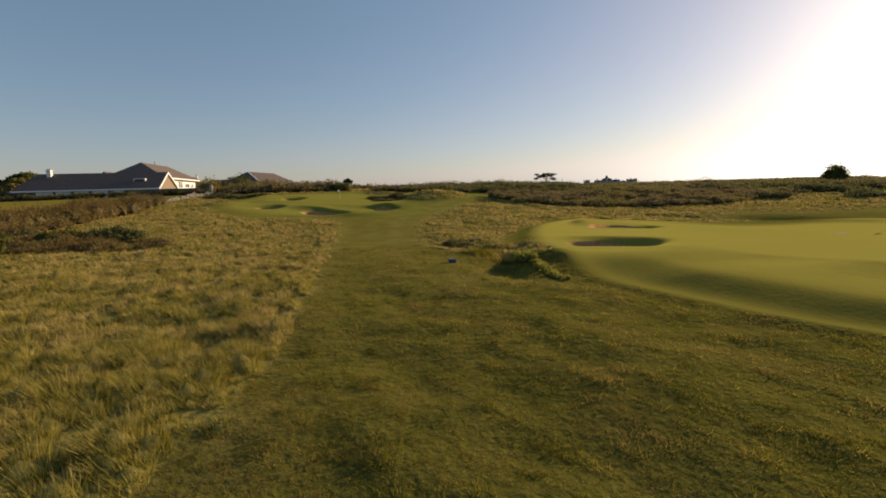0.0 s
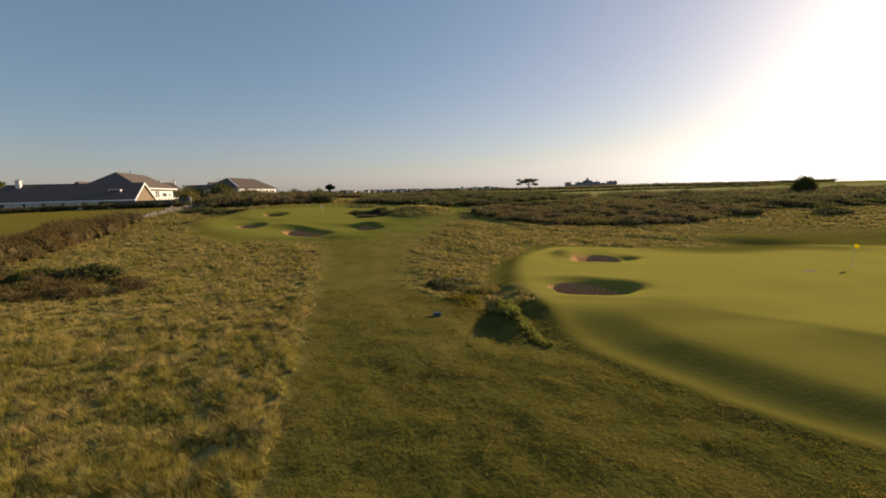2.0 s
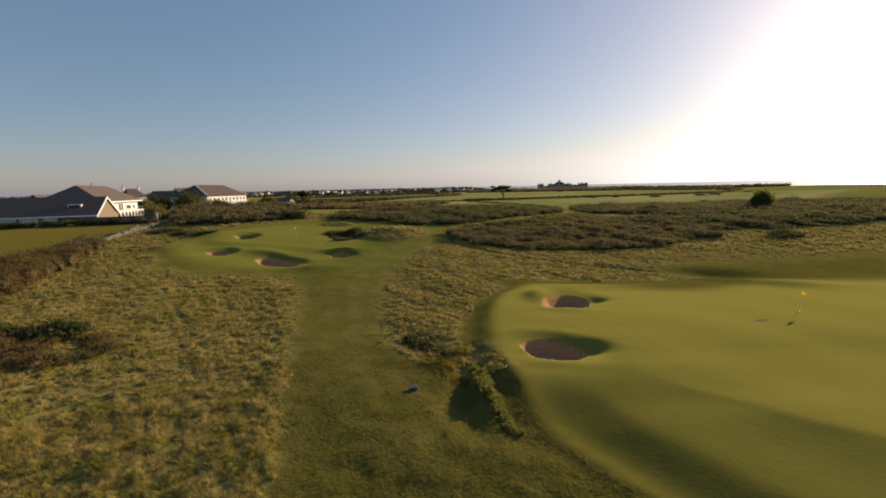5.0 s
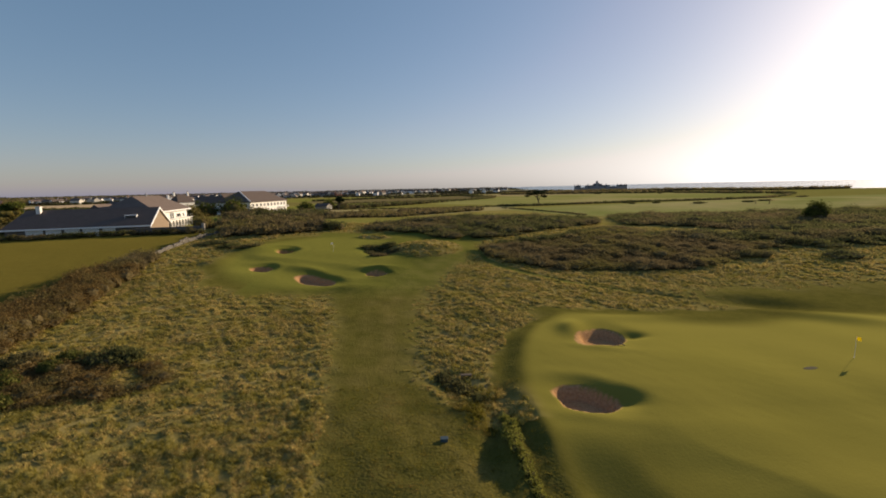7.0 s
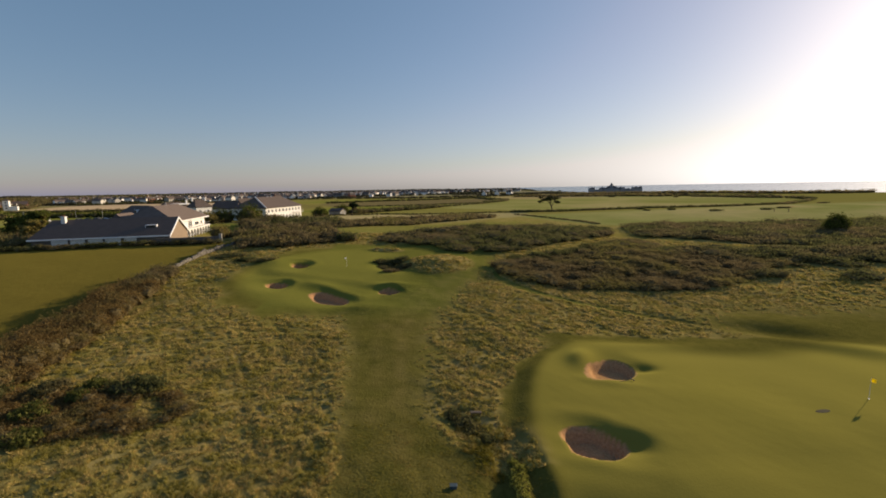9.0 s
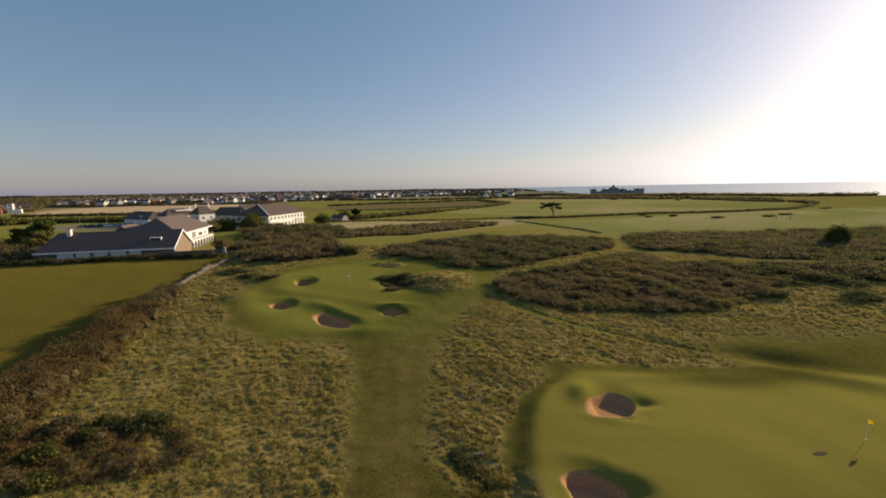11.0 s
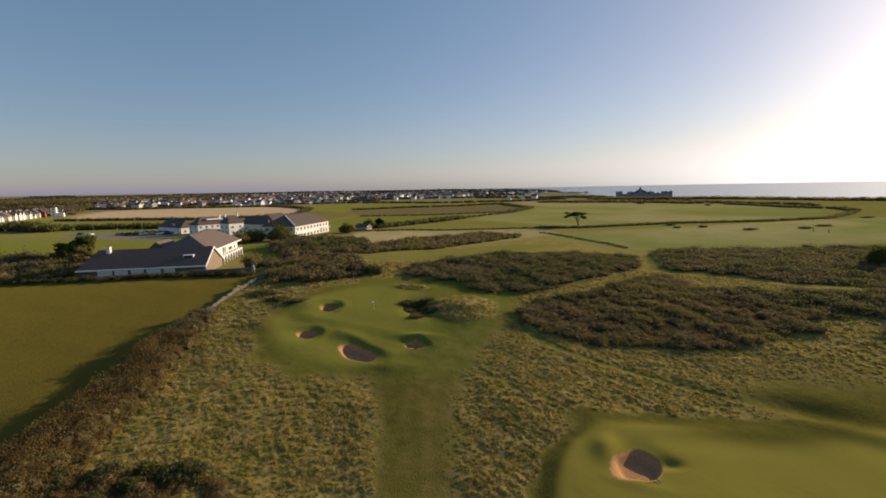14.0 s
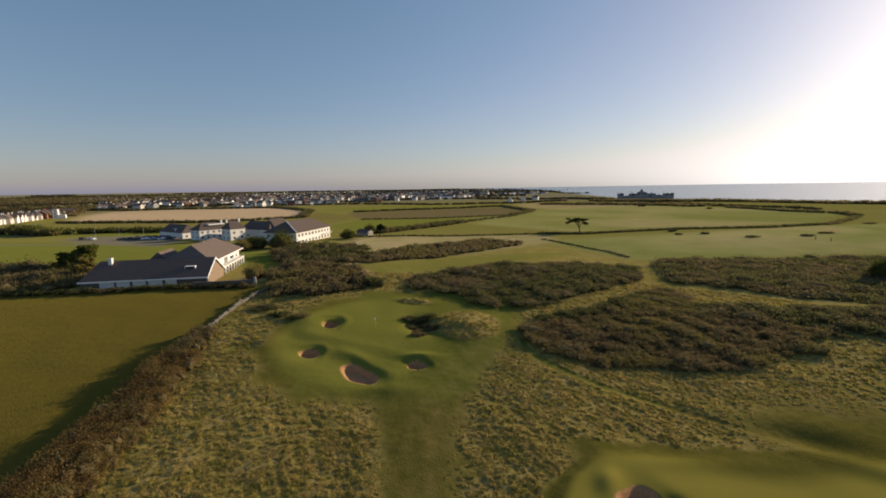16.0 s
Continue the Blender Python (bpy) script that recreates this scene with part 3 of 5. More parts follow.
# outlines of the scrub, anticlockwise
THICKETS = {
    "dune": [(8.3, 79), (10.2, 74), (13.4, 70.2), (20, 67.2), (38, 65.6), (52, 72), (66, 81.5), (46, 92), (27, 90.5), (14, 86.3)],
    "dune_back": [(27, 90.5), (46, 92.5), (52, 104), (50.5, 109), (40, 104.5)],
    "mid": [(-17, 111), (3, 94.5), (11, 92.8), (21, 97), (46, 119.5), (52, 137), (40, 141), (3, 134), (-16, 118)],
    "east": [(55, 118.5), (90, 98.5), (170, 98), (170, 160), (122, 157), (62, 152)],
    "low_east": [(46, 92.5), (54, 86), (66, 80.5), (76, 79), (112, 84), (112, 93), (48, 96)],
    "house": [(-50, 101), (-40, 96.5), (-26, 104), (-33, 124), (-50, 135), (-60, 123)],
    "garden": [(-56, 132), (-40, 135), (-36, 150), (-46, 178), (-68, 183), (-78, 172), (-72, 150)],
    "bracken": [(-41, 25), (-25, 25.5), (-21.5, 28.2), (-19.8, 31), (-23.5, 34.2), (-38, 34)],
    "heather": [(-39, 137), (-32, 137), (-10, 152), (24, 188), (5, 205), (-27, 178), (-37, 154)],
}

# ---- ground and sea ----
MASKS = (
    ("mown", mask_mown),
    ("green", mask_green),
    ("putting", lambda x, y: mask_green(x, y) * (1 - 0.8 * step(50, 56, y))),
    ("calm", lambda x, y: np.maximum(mask_green(x, y) * (1 - 0.8 * step(50, 56, y)), on_apron(x, y))),
    ("worn", mask_worn),
    ("sand", mask_sand),
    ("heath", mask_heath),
    ("field", lambda x, y: mask_field(x, y, 0.8)),
    ("lawn", mask_lawn),
    ("pale", mask_pale),
    ("stubble", lambda x, y: np.maximum.reduce([poly_mask(x, y, FIELD_STUBBLE, 3), mask_lane(x, y), (0.32 + 0.16 * ripple(x, y, 22.0, 4.0)) * poly_mask(x, y, CLEARING, 5), 0.35 * poly_mask(x, y, [(62, 520), (90, 480), (230, 560), (200, 640), (62, 640)], 12)])),
    ("plough", lambda x, y: poly_mask(x, y, FIELD_PLOUGH, 5)),
    ("tarmac", mask_tarmac),
    ("far", lambda x, y: step(150, 260, np.hypot(x, y))),
)
xs = grid_axis(-40, 46, 0.25, 1.04, -4950, 4950)
ys = grid_axis(4, 92, 0.25, 1.035, -4950, 4950)
ys = np.concatenate([ys[ys < 4][::4], ys[ys >= 4]])
ground_ob = new("ground", sheet("ground", xs, ys, ground, MASKS))
ground_ob.data.materials.append(ground_material())
tagged(ground_ob, "undulating links turf with mown way, greens, sand bunkers and fields", "ground", kind="structure")

sea_m, sea_nt, sea_b = material("sea_water", 0.22)
sea_b.inputs["Base Color"].default_value = (0.10, 0.14, 0.17, 1)
bump(sea_nt, sea_b, noise_node(sea_nt, 0.15, 6, where(sea_nt)), 0.35, 1.0)
sea_ob = new("water", sheet("water", np.linspace(150, 4950, 90), np.linspace(-3000, 4960, 120), lambda x, y: -5.0 + 14.0 * step(1500, 5600, np.hypot(x, y))))
sea_ob.data.materials.append(sea_m)
tagged(sea_ob, "pale hazy sea beyond the links", "sea", kind="structure")

# ---- helpers for things ----


def thing(name, x, y, label, category, group="", turn=0.0, z=None):
    e = new(name)
    e.matrix_world = pose(x, y, float(ground(x, y)) if z is None else z, 0, 0, turn)
    return tagged(e, label, category, group)


def part(name, bm, mat, parent, label=""):
    me = bpy.data.meshes.new(name)
    bmesh.ops.recalc_face_normals(bm, faces=bm.faces)
    bm.to_mesh(me)
    bm.free()
    me.materials.append(mat)
    ob = new(name, me)
    ob.parent = parent
    return tagged(ob, label)


def box(bm, x0, x1, y0, y1, z0, z1, bev=0.0):
    r = bmesh.ops.create_cube(bm, size=1.0)["verts"]
    for v in r:
        v.co = Vector(((x0 + x1) / 2 + v.co.x * (x1 - x0), (y0 + y1) / 2 + v.co.y * (y1 - y0), (z0 + z1) / 2 + v.co.z * (z1 - z0)))
    if bev:
        bmesh.ops.bevel(bm, geom=list({e for v in r for e in v.link_edges}), offset=bev, segments=1, affect="EDGES")
    return bm


def boxed(*args, **kw):
    return box(bmesh.new(), *args, **kw)


def solid(verts, faces):
    bm = bmesh.new()
    vs = [bm.verts.new(v) for v in verts]
    for f in faces:
        bm.faces.new([vs[i] for i in f])
    return bm


def tube(bm, points, radii, sides=7):
    rings = []
    for k, (p, r) in enumerate(zip(points, radii)):
        a = Vector(points[min(k + 1, len(points) - 1)]) - Vector(points[max(k - 1, 0)])
        q = a.to_track_quat("Z", "Y")
        rings.append([bm.verts.new(Vector(p) + q @ Vector((math.cos(6.2832 * i / sides) * r, math.sin(6.2832 * i / sides) * r, 0))) for i in range(sides)])
    for a, b in zip(rings, rings[1:]):
        for i in range(sides):
            bm.faces.new((a[i], a[(i + 1) % sides], b[(i + 1) % sides], b[i]))
    bm.faces.new(rings[0][::-1])
    bm.faces.new(rings[-1])
    return bm


rng = np.random.default_rng(7)


def leaf_cloud(centres, radii, per, size, squash=1.0, up=0.35):
    """Small three-cornered leaves over and inside a set of lumps. centres (n,3), radii (n,3)."""
    n = len(centres)
    k = np.repeat(np.arange(n), per)
    d = rng.normal(size=(len(k), 3))
    d[:, 2] = np.abs(d[:, 2]) * 0.9 + 0.02 - 0.25 * (rng.random(len(k)) < 0.35)
    d /= np.linalg.norm(d, axis=1)[:, None]
    shell = 0.68 + 0.42 * rng.random(len(k)) ** 0.7
    lump = 1 + 0.16 * np.sin(d[:, 0] * 5 + k) + 0.13 * np.sin(d[:, 1] * 6 + k * 2.1) + 0.1 * np.sin(d[:, 2] * 7 + k)
    c = centres[k] + d * radii[k] * (shell * lump)[:, None]
    s = size * (0.55 + 0.9 * rng.random(len(k)))
    a = rng.normal(size=(len(k), 3))
    a /= np.linalg.norm(a, axis=1)[:, None]
    b = np.cross(a, d + 0.7 * rng.normal(size=a.shape))
    b /= np.linalg.norm(b, axis=1)[:, None] + 1e-9
    b[:, 2] += up
    v = np.stack([c - a * (s * 0.5)[:, None], c + a * (s * 0.5)[:, None], c + b * (s * 1.15)[:, None]], 1).reshape(-1, 3)
    return v, np.arange(len(v)).reshape(-1, 3)


ICO = bmesh.new()
bmesh.ops.create_icosphere(ICO, subdivisions=2, radius=1.0)
ICO.verts.ensure_lookup_table()
ICO_V = np.array([v.co[:] for v in ICO.verts])
ICO_F = np.array([[v.index for v in f.verts] for f in ICO.faces])
ICO.free()


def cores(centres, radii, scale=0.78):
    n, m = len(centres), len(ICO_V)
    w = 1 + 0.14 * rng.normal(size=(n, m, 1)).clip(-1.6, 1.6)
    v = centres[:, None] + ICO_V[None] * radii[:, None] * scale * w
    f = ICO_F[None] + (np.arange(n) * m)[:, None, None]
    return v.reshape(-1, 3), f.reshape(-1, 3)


def foliage(name, centres, radii, per, size, mat, core=0.6, up=0.35):
    v, f = leaf_cloud(centres, radii, per, size, up=up)
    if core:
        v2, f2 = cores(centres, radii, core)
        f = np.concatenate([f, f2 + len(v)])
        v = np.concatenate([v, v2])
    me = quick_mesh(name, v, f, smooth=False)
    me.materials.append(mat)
    # The cores take the colour that stands for shade deep in the bush.
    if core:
        me.materials.append(MAT_INNER_SHADE)
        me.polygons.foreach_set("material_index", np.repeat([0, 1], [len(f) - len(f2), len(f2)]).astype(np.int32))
    return me


def inside_points(pts, spacing, count_max=4000):
    p = np.array(pts)
    lo, hi = p.min(0), p.max(0)
    gx, gy = np.meshgrid(np.arange(lo[0], hi[0], spacing), np.arange(lo[1], hi[1], spacing))
    q = np.stack([gx.ravel(), gy.ravel()], 1) + rng.uniform(-0.5, 0.5, (gx.size, 2)) * spacing
    wob = 1.6 * ripple(q[:, 0], q[:, 1], 9.0, 0.5)
    m = poly_mask(q[:, 0] + wob, q[:, 1] + wob, pts, 0.6) > 0.5
    return q[m][:count_max]


def thicket(pts, spacing, rad, high, per, size, mat, label, gaps=0.0, name="gorse_thicket"):
    q = inside_points(pts, spacing)
    if gaps:
        q = q[ripple(q[:, 0], q[:, 1], 15.0, 3.3) > -1 + gaps]
    n = len(q)
    crown = 0.78 + 0.42 * ripple(q[:, 0], q[:, 1], 7.5 * rad, 1.1) + 0.16 * ripple(q[:, 0], q[:, 1], 3.3 * rad, 2.0) + 0.32 * rng.normal(size=n).clip(-1.2, 1.2)
    h = high * np.maximum(0.3, crown) * (0.75 + 0.4 * rng.random(n))
    wide = rad * (0.7 + 0.45 * rng.random(n)) * (0.75 + 0.3 * crown)
    large = rng.random(n) < 0.1
    wide, h = np.where(large, wide * 1.55, wide), np.where(large, h * 1.2, h)
    r = np.stack([wide, wide * (0.85 + 0.3 * rng.random(n)), h * 0.62], 1)
    c = np.stack([q[:, 0], q[:, 1], ground(q[:, 0], q[:, 1]) + h * 0.38], 1)
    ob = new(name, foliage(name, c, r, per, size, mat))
    return tagged(ob, label, "shrubs", kind="stuff")


# ---- scrub ----
thicket(THICKETS["dune"], 1.2, 1.2, 0.88, 400, 0.11, MAT_HEATH, "brown heath and gorse scrub on a low dune", 0.2)
thicket(THICKETS["dune_back"], 1.5, 1.5, 1.1, 330, 0.14, MAT_HEATH, "tall olive-brown scrub behind the dune")
thicket(THICKETS["mid"], 1.9, 1.9, 1.2, 280, 0.165, MAT_GORSE, "dense dark green gorse thicket behind the far green", 0.12)
thicket(THICKETS["east"], 2.3, 2.5, 1.25, 200, 0.24, MAT_GORSE, "wide belt of dark gorse across the links", 0.3)
thicket(THICKETS["low_east"], 1.8, 1.9, 1.1, 190, 0.2, MAT_GORSE, "low dark gorse belt beside the pale fairway", 0.4)
thicket(THICKETS["house"], 1.7, 1.5, 1.8, 130, 0.28, MAT_HEATH, "dark scrub and brambles beside the clubhouse grounds", 0.1)
thicket([(-240, 95), (-122, 97.5), (-106, 103), (-104, 109), (-128, 127), (-160, 132), (-240, 124)], 2.3, 1.9, 2.0, 90, 0.34, MAT_HEATH, "dark brown scrub beside the clubhouse lawn", 0.25)
thicket(THICKETS["garden"], 2.2, 1.8, 1.9, 90, 0.34, MAT_GORSE, "dark overgrown shrubs behind the clubhouse garden", 0.12)
thicket(THICKETS["heather"], 2.2, 1.7, 1.3, 70, 0.34, MAT_HEATH, "patch of brown heather in pale rough grass", 0.15)


def hedge_strip(name, line, width, spacing, rad, high, per, size, mat, label, category="hedge"):
    line = np.array(line, float)
    seg = np.hypot(*np.diff(line, axis=0).T)
    s = np.concatenate([[0], np.cumsum(seg)])
    t = np.arange(0, s[-1], spacing)
    rows = max(1, int(round(width / spacing)))
    t = np.repeat(t, rows)
    x, y = np.interp(t, s, line[:, 0]), np.interp(t, s, line[:, 1])
    x, y = x + rng.uniform(-0.5, 0.5, len(t)) * width, y + rng.uniform(-0.5, 0.5, len(t)) * width * 0.6
    h = high * (0.84 + 0.2 * rng.random(len(t))) * (0.92 + 0.22 * ripple(x, y, 7.0, 2.0))
    r = np.stack([rad * (0.8 + 0.5 * rng.random(len(t)))] * 2 + [h * 0.62], 1)
    c = np.stack([x, y, ground(x, y) + h * 0.38], 1)
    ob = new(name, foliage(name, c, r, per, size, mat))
    return tagged(ob, label, category, kind="stuff")


hedge_strip("bracken_hedge", [(-38.0, 24), (-42.0, 38), (-43.2, 47), (-45.6, 57), (-47.6, 64)], 6.0, 0.8, 1.05, 2.25, 300, 0.11, MAT_BRACKEN, "rusty bracken and bramble hedge along the field")
hedge_strip("bracken_hedge", [(-35.5, 25), (-38.5, 36), (-40.5, 46), (-42.6, 53)], 3.0, 0.9, 0.9, 1.1, 260, 0.1, MAT_BRACKEN, "low rusty bracken spreading from the hedge into rough grass")
hedge_strip("bramble_hedge", [(-47, 62), (-48.6, 69), (-50, 75)], 3.6, 0.95, 1.05, 2.1, 220, 0.13, MAT_HEATH, "olive-brown bramble hedge meeting the stone wall")
hedge_strip("garden_hedge", [(-57, 105.0), (-75, 104.0), (-95, 100.0), (-150, 94)], 2.4, 1.3, 1.0, 1.25, 140, 0.2, MAT_GORSE, "dark clipped hedge before the clubhouse")
hedge_strip("field_hedge", [(36, 231), (58, 229), (119, 252), (170, 257), (217, 274), (254, 305), (280, 330)], 3.4, 1.7, 1.6, 1.1, 45, 0.4, MAT_GORSE, "long brown hedge between two fairways")
hedge_strip("field_hedge", [(-62, 219), (-10, 224), (36, 231)], 0.9, 1.1, 0.75, 0.75, 40, 0.3, MAT_GORSE, "low dark bramble line along a field bank")
hedge_strip("field_hedge", [(280, 330), (292, 358), (276, 388), (268, 470)], 6, 2.6, 2.4, 2.2, 40, 0.5, MAT_GORSE, "brown hedge closing the green field")
hedge_strip("field_hedge", [(-56, 240), (-40, 262), (-20, 297), (-8, 317)], 10, 2.8, 2.4, 2.4, 60, 0.5, MAT_GORSE, "dark scrubby hedge across the meadow")
hedge_strip("field_hedge", [(-8, 317), (14, 345), (35, 372), (64, 450)], 3, 2.8, 1.6, 1.4, 50, 0.5, MAT_GORSE, "low straggling hedge between green fields")
hedge_strip("field_hedge", [(-130, 478), (-48, 506), (40, 545), (64, 455), (35, 386)], 5, 3.0, 2.6, 2.2, 40, 0.6, MAT_GORSE, "low brown hedge round the ploughed field")
hedge_strip("field_hedge", [(-92, 357), (-25, 360), (33, 386)], 2.5, 2.5, 1.8, 1.0, 40, 0.5, MAT_GORSE, "low brown hedge round the ploughed field")
hedge_strip("field_hedge", [(-156, 380), (-204, 342), (-238, 340), (-366, 358)], 5, 2.6, 2.2, 2.4, 50, 0.5, MAT_GORSE, "brown hedge below the stubble field")
hedge_strip("field_hedge", [(-155, 386), (-190, 500), (-286, 612), (-489, 572)], 6, 4.0, 3.0, 3.0, 45, 0.8, MAT_GORSE, "dark hedge behind the stubble field")
hedge_strip("tree_belt", [(-198, 262), (-216, 268), (-240, 262), (-262, 256)], 9, 3.0, 3.0, 3.6, 70, 0.55, MAT_LEAF, "dark trees behind the car park", "trees")
hedge_strip("tree_belt", [(-256, 246), (-270, 252), (-300, 262)], 10, 3.6, 4.0, 6.2, 80, 0.6, MAT_LEAF, "tall dark trees behind the car park", "trees")
hedge_strip("tree_belt", [(-455, 440), (-525, 525), (-610, 640), (-720, 760)], 36, 8.0, 5.5, 5.0, 45, 1.0, MAT_HEATH, "brown autumn woodland at the edge of the town", "trees")
hedge_strip("tree_belt", [(-560, 520), (-640, 590), (-760, 700), (-900, 820)], 60, 11.0, 6.0, 4.6, 40, 1.2, MAT_WOODS, "dark trees round the houses at the edge of the town", "trees")
hedge_strip("tree_belt", [(-505, 590), (-600, 690), (-520, 760)], 26, 8.0, 5.0, 4.6, 45, 1.0, MAT_WOODS, "dark woodland at the edge of the town", "trees")
hedge_strip("tree_belt", [(-560, 760), (-400, 720), (-180, 690), (-60, 640), (60, 640), (150, 700)], 12, 6.0, 4.0, 2.6, 35, 1.0, MAT_WOODS, "low dark belt of trees before the town", "trees")
hedge_strip("dune_ridge_scrub", [(102, 815), (180, 841), (235, 745)], 24, 6.5, 5.0, 3.0, 35, 1.1, MAT_WOODS, "dark scrub on the dunes by the shore", "shrubs")
hedge_strip("dune_ridge_scrub", [(196, 575), (240, 596), (286, 490), (325, 460), (318, 416)], 12, 5.0, 3.6, 2.0, 40, 0.8, MAT_WOODS, "low dark scrub along the dunes", "shrubs")
hedge_strip("ditch_rushes", [(34, 206), (41.5, 192), (48, 179), (53.3, 171), (57.5, 158)], 0.8, 1.0, 0.6, 0.5, 40, 0.25, MAT_GORSE, "dark rushes along a shallow ditch", "rushes")
hedge_strip("dune_ridge_scrub", [(200, 690), (330, 620), (420, 545), (470, 490)], 30, 6.0, 5.0, 3.6, 35, 1.1, MAT_HEATH, "dark scrub on the dunes by the shore", "shrubs")
hedge_strip("dune_ridge_scrub", [(100, 600), (190, 575), (262, 500)], 26, 6.0, 4.0, 3.0, 35, 1.0, MAT_HEATH, "dark scrub on the dunes by the shore", "shrubs")


thicket([(-420, 400), (-640, 430), (-1150, 760), (-1000, 1020), (-560, 660)], 9.5, 7.0, 9.5, 60, 1.1, MAT_HEATH, "brown autumn woodland among the houses of the town", 0.0, "town_woods")["category"] = "trees"
woods_rng = random.Random(11)
for k in range(26):
    az, dist = radians(woods_rng.uniform(-49, -34)), woods_rng.uniform(900, 2600)
    wx, wy, half = math.sin(az) * dist, math.cos(az) * dist, woods_rng.uniform(80, 200)
    hedge_strip("far_woods", [(wx - half, wy - half * 0.5), (wx, wy), (wx + half, wy + half * 0.5)], 40, 14.0, 10.0, woods_rng.uniform(6.0, 9.0), 26, 2.6, MAT_HEATH, "distant brown autumn woods", "trees")
for k in range(46):
    az, dist = radians(woods_rng.uniform(-48, 13)), woods_rng.uniform(1500, 3900)
    wx, wy, half = math.sin(az) * dist, math.cos(az) * dist, woods_rng.uniform(60, 260)
    hedge_strip("far_woods", [(wx - half, wy - half * 0.3), (wx, wy + 20), (wx + half, wy + half * 0.25)], 40, 17.0, 12.0, woods_rng.uniform(3.5, 8.0), 24, 4.0, MAT_WOODS, "distant dark woods and hedges", "trees")


def bush(x, y, rad, high, mat, label, lumps=7, per=220, size=0.16, wide=1.0):
    a = rng.uniform(0, 6.28, lumps)
    d = rad * 0.55 * np.sqrt(rng.random(lumps))
    cx, cy = x + np.cos(a) * d * wide, y + np.sin(a) * d
    h = high * (0.6 + 0.4 * rng.random(lumps))
    r = np.stack([rad * (0.45 + 0.2 * rng.random(lumps)) * wide, rad * (0.45 + 0.2 * rng.random(lumps)), h * 0.62], 1)
    c = np.stack([cx, cy, ground(cx, cy) + h * 0.38], 1)
    z0 = float(ground(x, y))
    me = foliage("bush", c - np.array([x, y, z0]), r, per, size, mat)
    ob = new("bush", me)
    ob.location = (x, y, z0)
    return tagged(ob, label, "bush")


thicket(THICKETS["bracken"], 0.75, 0.65, 0.55, 330, 0.075, MAT_BRACKEN, "patch of rusty brown bracken in rough grass", 0.62, "bracken_patch")
bush(-26.3, 34.2, 1.7, 1.15, MAT_GORSE, "round dark gorse bush in rough grass", wide=1.3, lumps=12)
bush(-29.6, 34.6, 1.2, 0.8, MAT_LIME, "bright green broom bush beside dark gorse", lumps=8)
bush(-31.0, 29.8, 1.3, 0.95, MAT_LIME, "bright green broom bush among bracken", lumps=9)
bush(-28.5, 26.6, 1.2, 0.7, MAT_LIME, "low green broom bush among bracken", lumps=8)
bush(-29.5, 32.0, 0.9, 0.8, MAT_LIME, "bright green broom bush among bracken", lumps=7)
bush(-34.5, 26.5, 1.6, 1.0, MAT_LIME, "bright green broom bush among bracken", lumps=9)
bush(-37.0, 31.5, 2.0, 1.2, MAT_GORSE, "dark gorse bush beside the bracken hedge", lumps=12)
bush(-33.0, 33.5, 1.4, 0.9, MAT_GORSE, "dark gorse bush beside the bracken hedge", lumps=9)
bush(-40.5, 84.5, 1.6, 0.8, MAT_GORSE, "low dark bush near the stone wall", wide=1.8)
bush(-45.5, 88.5, 2.2, 0.8, MAT_GORSE, "low dark bush near the stone wall", wide=1.8)
bush(-35.5, 83.0, 2.2, 0.55, MAT_HEATH, "low heather on a mound beside the green", wide=1.4)
for bx, by, br, bh in ((-12.6, 85.2, 1.7, 0.9), (-10.9, 85.0, 1.9, 1.0), (-9.0, 85.4, 1.7, 0.9), (-11.4, 82.4, 1.7, 0.7), (-9.4, 82.2, 1.8, 0.8), (-9.6, 79.4, 1.7, 0.7), (-9.9, 76.8, 1.3, 0.5), (-7.4, 80.2, 1.4, 0.6)):
    bush(bx, by, br, bh, MAT_GORSE, "dark heather in the hollow beside the green", lumps=9, per=200, size=0.12, wide=1.15)
bush(56.5, 73.5, 2.2, 1.2, MAT_GORSE, "low dark gorse bush at the fairway edge", wide=1.7)
bush(70.5, 71.5, 3.0, 1.4, MAT_GORSE, "low dark gorse bush at the fairway edge", wide=1.6)
for bx, by, br, bh in ((15.4, 85.2, 2.2, 1.7), (19.5, 88.0, 2.4, 2.3), (24.0, 89.4, 2.6, 2.5), (28.6, 92.6, 2.4, 2.2), (33.2, 96.6, 2.8, 2.6), (38.0, 101.0, 2.4, 2.2), (42.5, 104.4, 2.7, 2.4), (47.6, 107.6, 2.6, 2.1), (47.0, 99.6, 2.2, 1.8), (35.0, 88.0, 1.9, 1.8), (42.0, 84.0, 1.7, 1.6), (27.0, 80.0, 1.6, 1.4)):
    bush(bx, by, br, bh * 0.55, MAT_GORSE, "tall dark green gorse bush on the dune ridge", lumps=14, per=260, size=0.15, wide=1.25)
bush(-61.5, 116.5, 3.0, 5.0, MAT_AUTUMN, "yellow-green shrub beside the garden wall", size=0.22)
bush(-24.5, 108.5, 3.4, 2.6, MAT_GORSE, "round dark gorse bush behind the green", size=0.24)
bush(-80.0, 176.0, 6.2, 7.6, MAT_LEAF, "large round evergreen bush beside a white building", lumps=14, size=0.35)
bush(-90.5, 174.0, 5.0, 6.2, MAT_LEAF, "large round evergreen bush beside a white building", lumps=12, size=0.35)
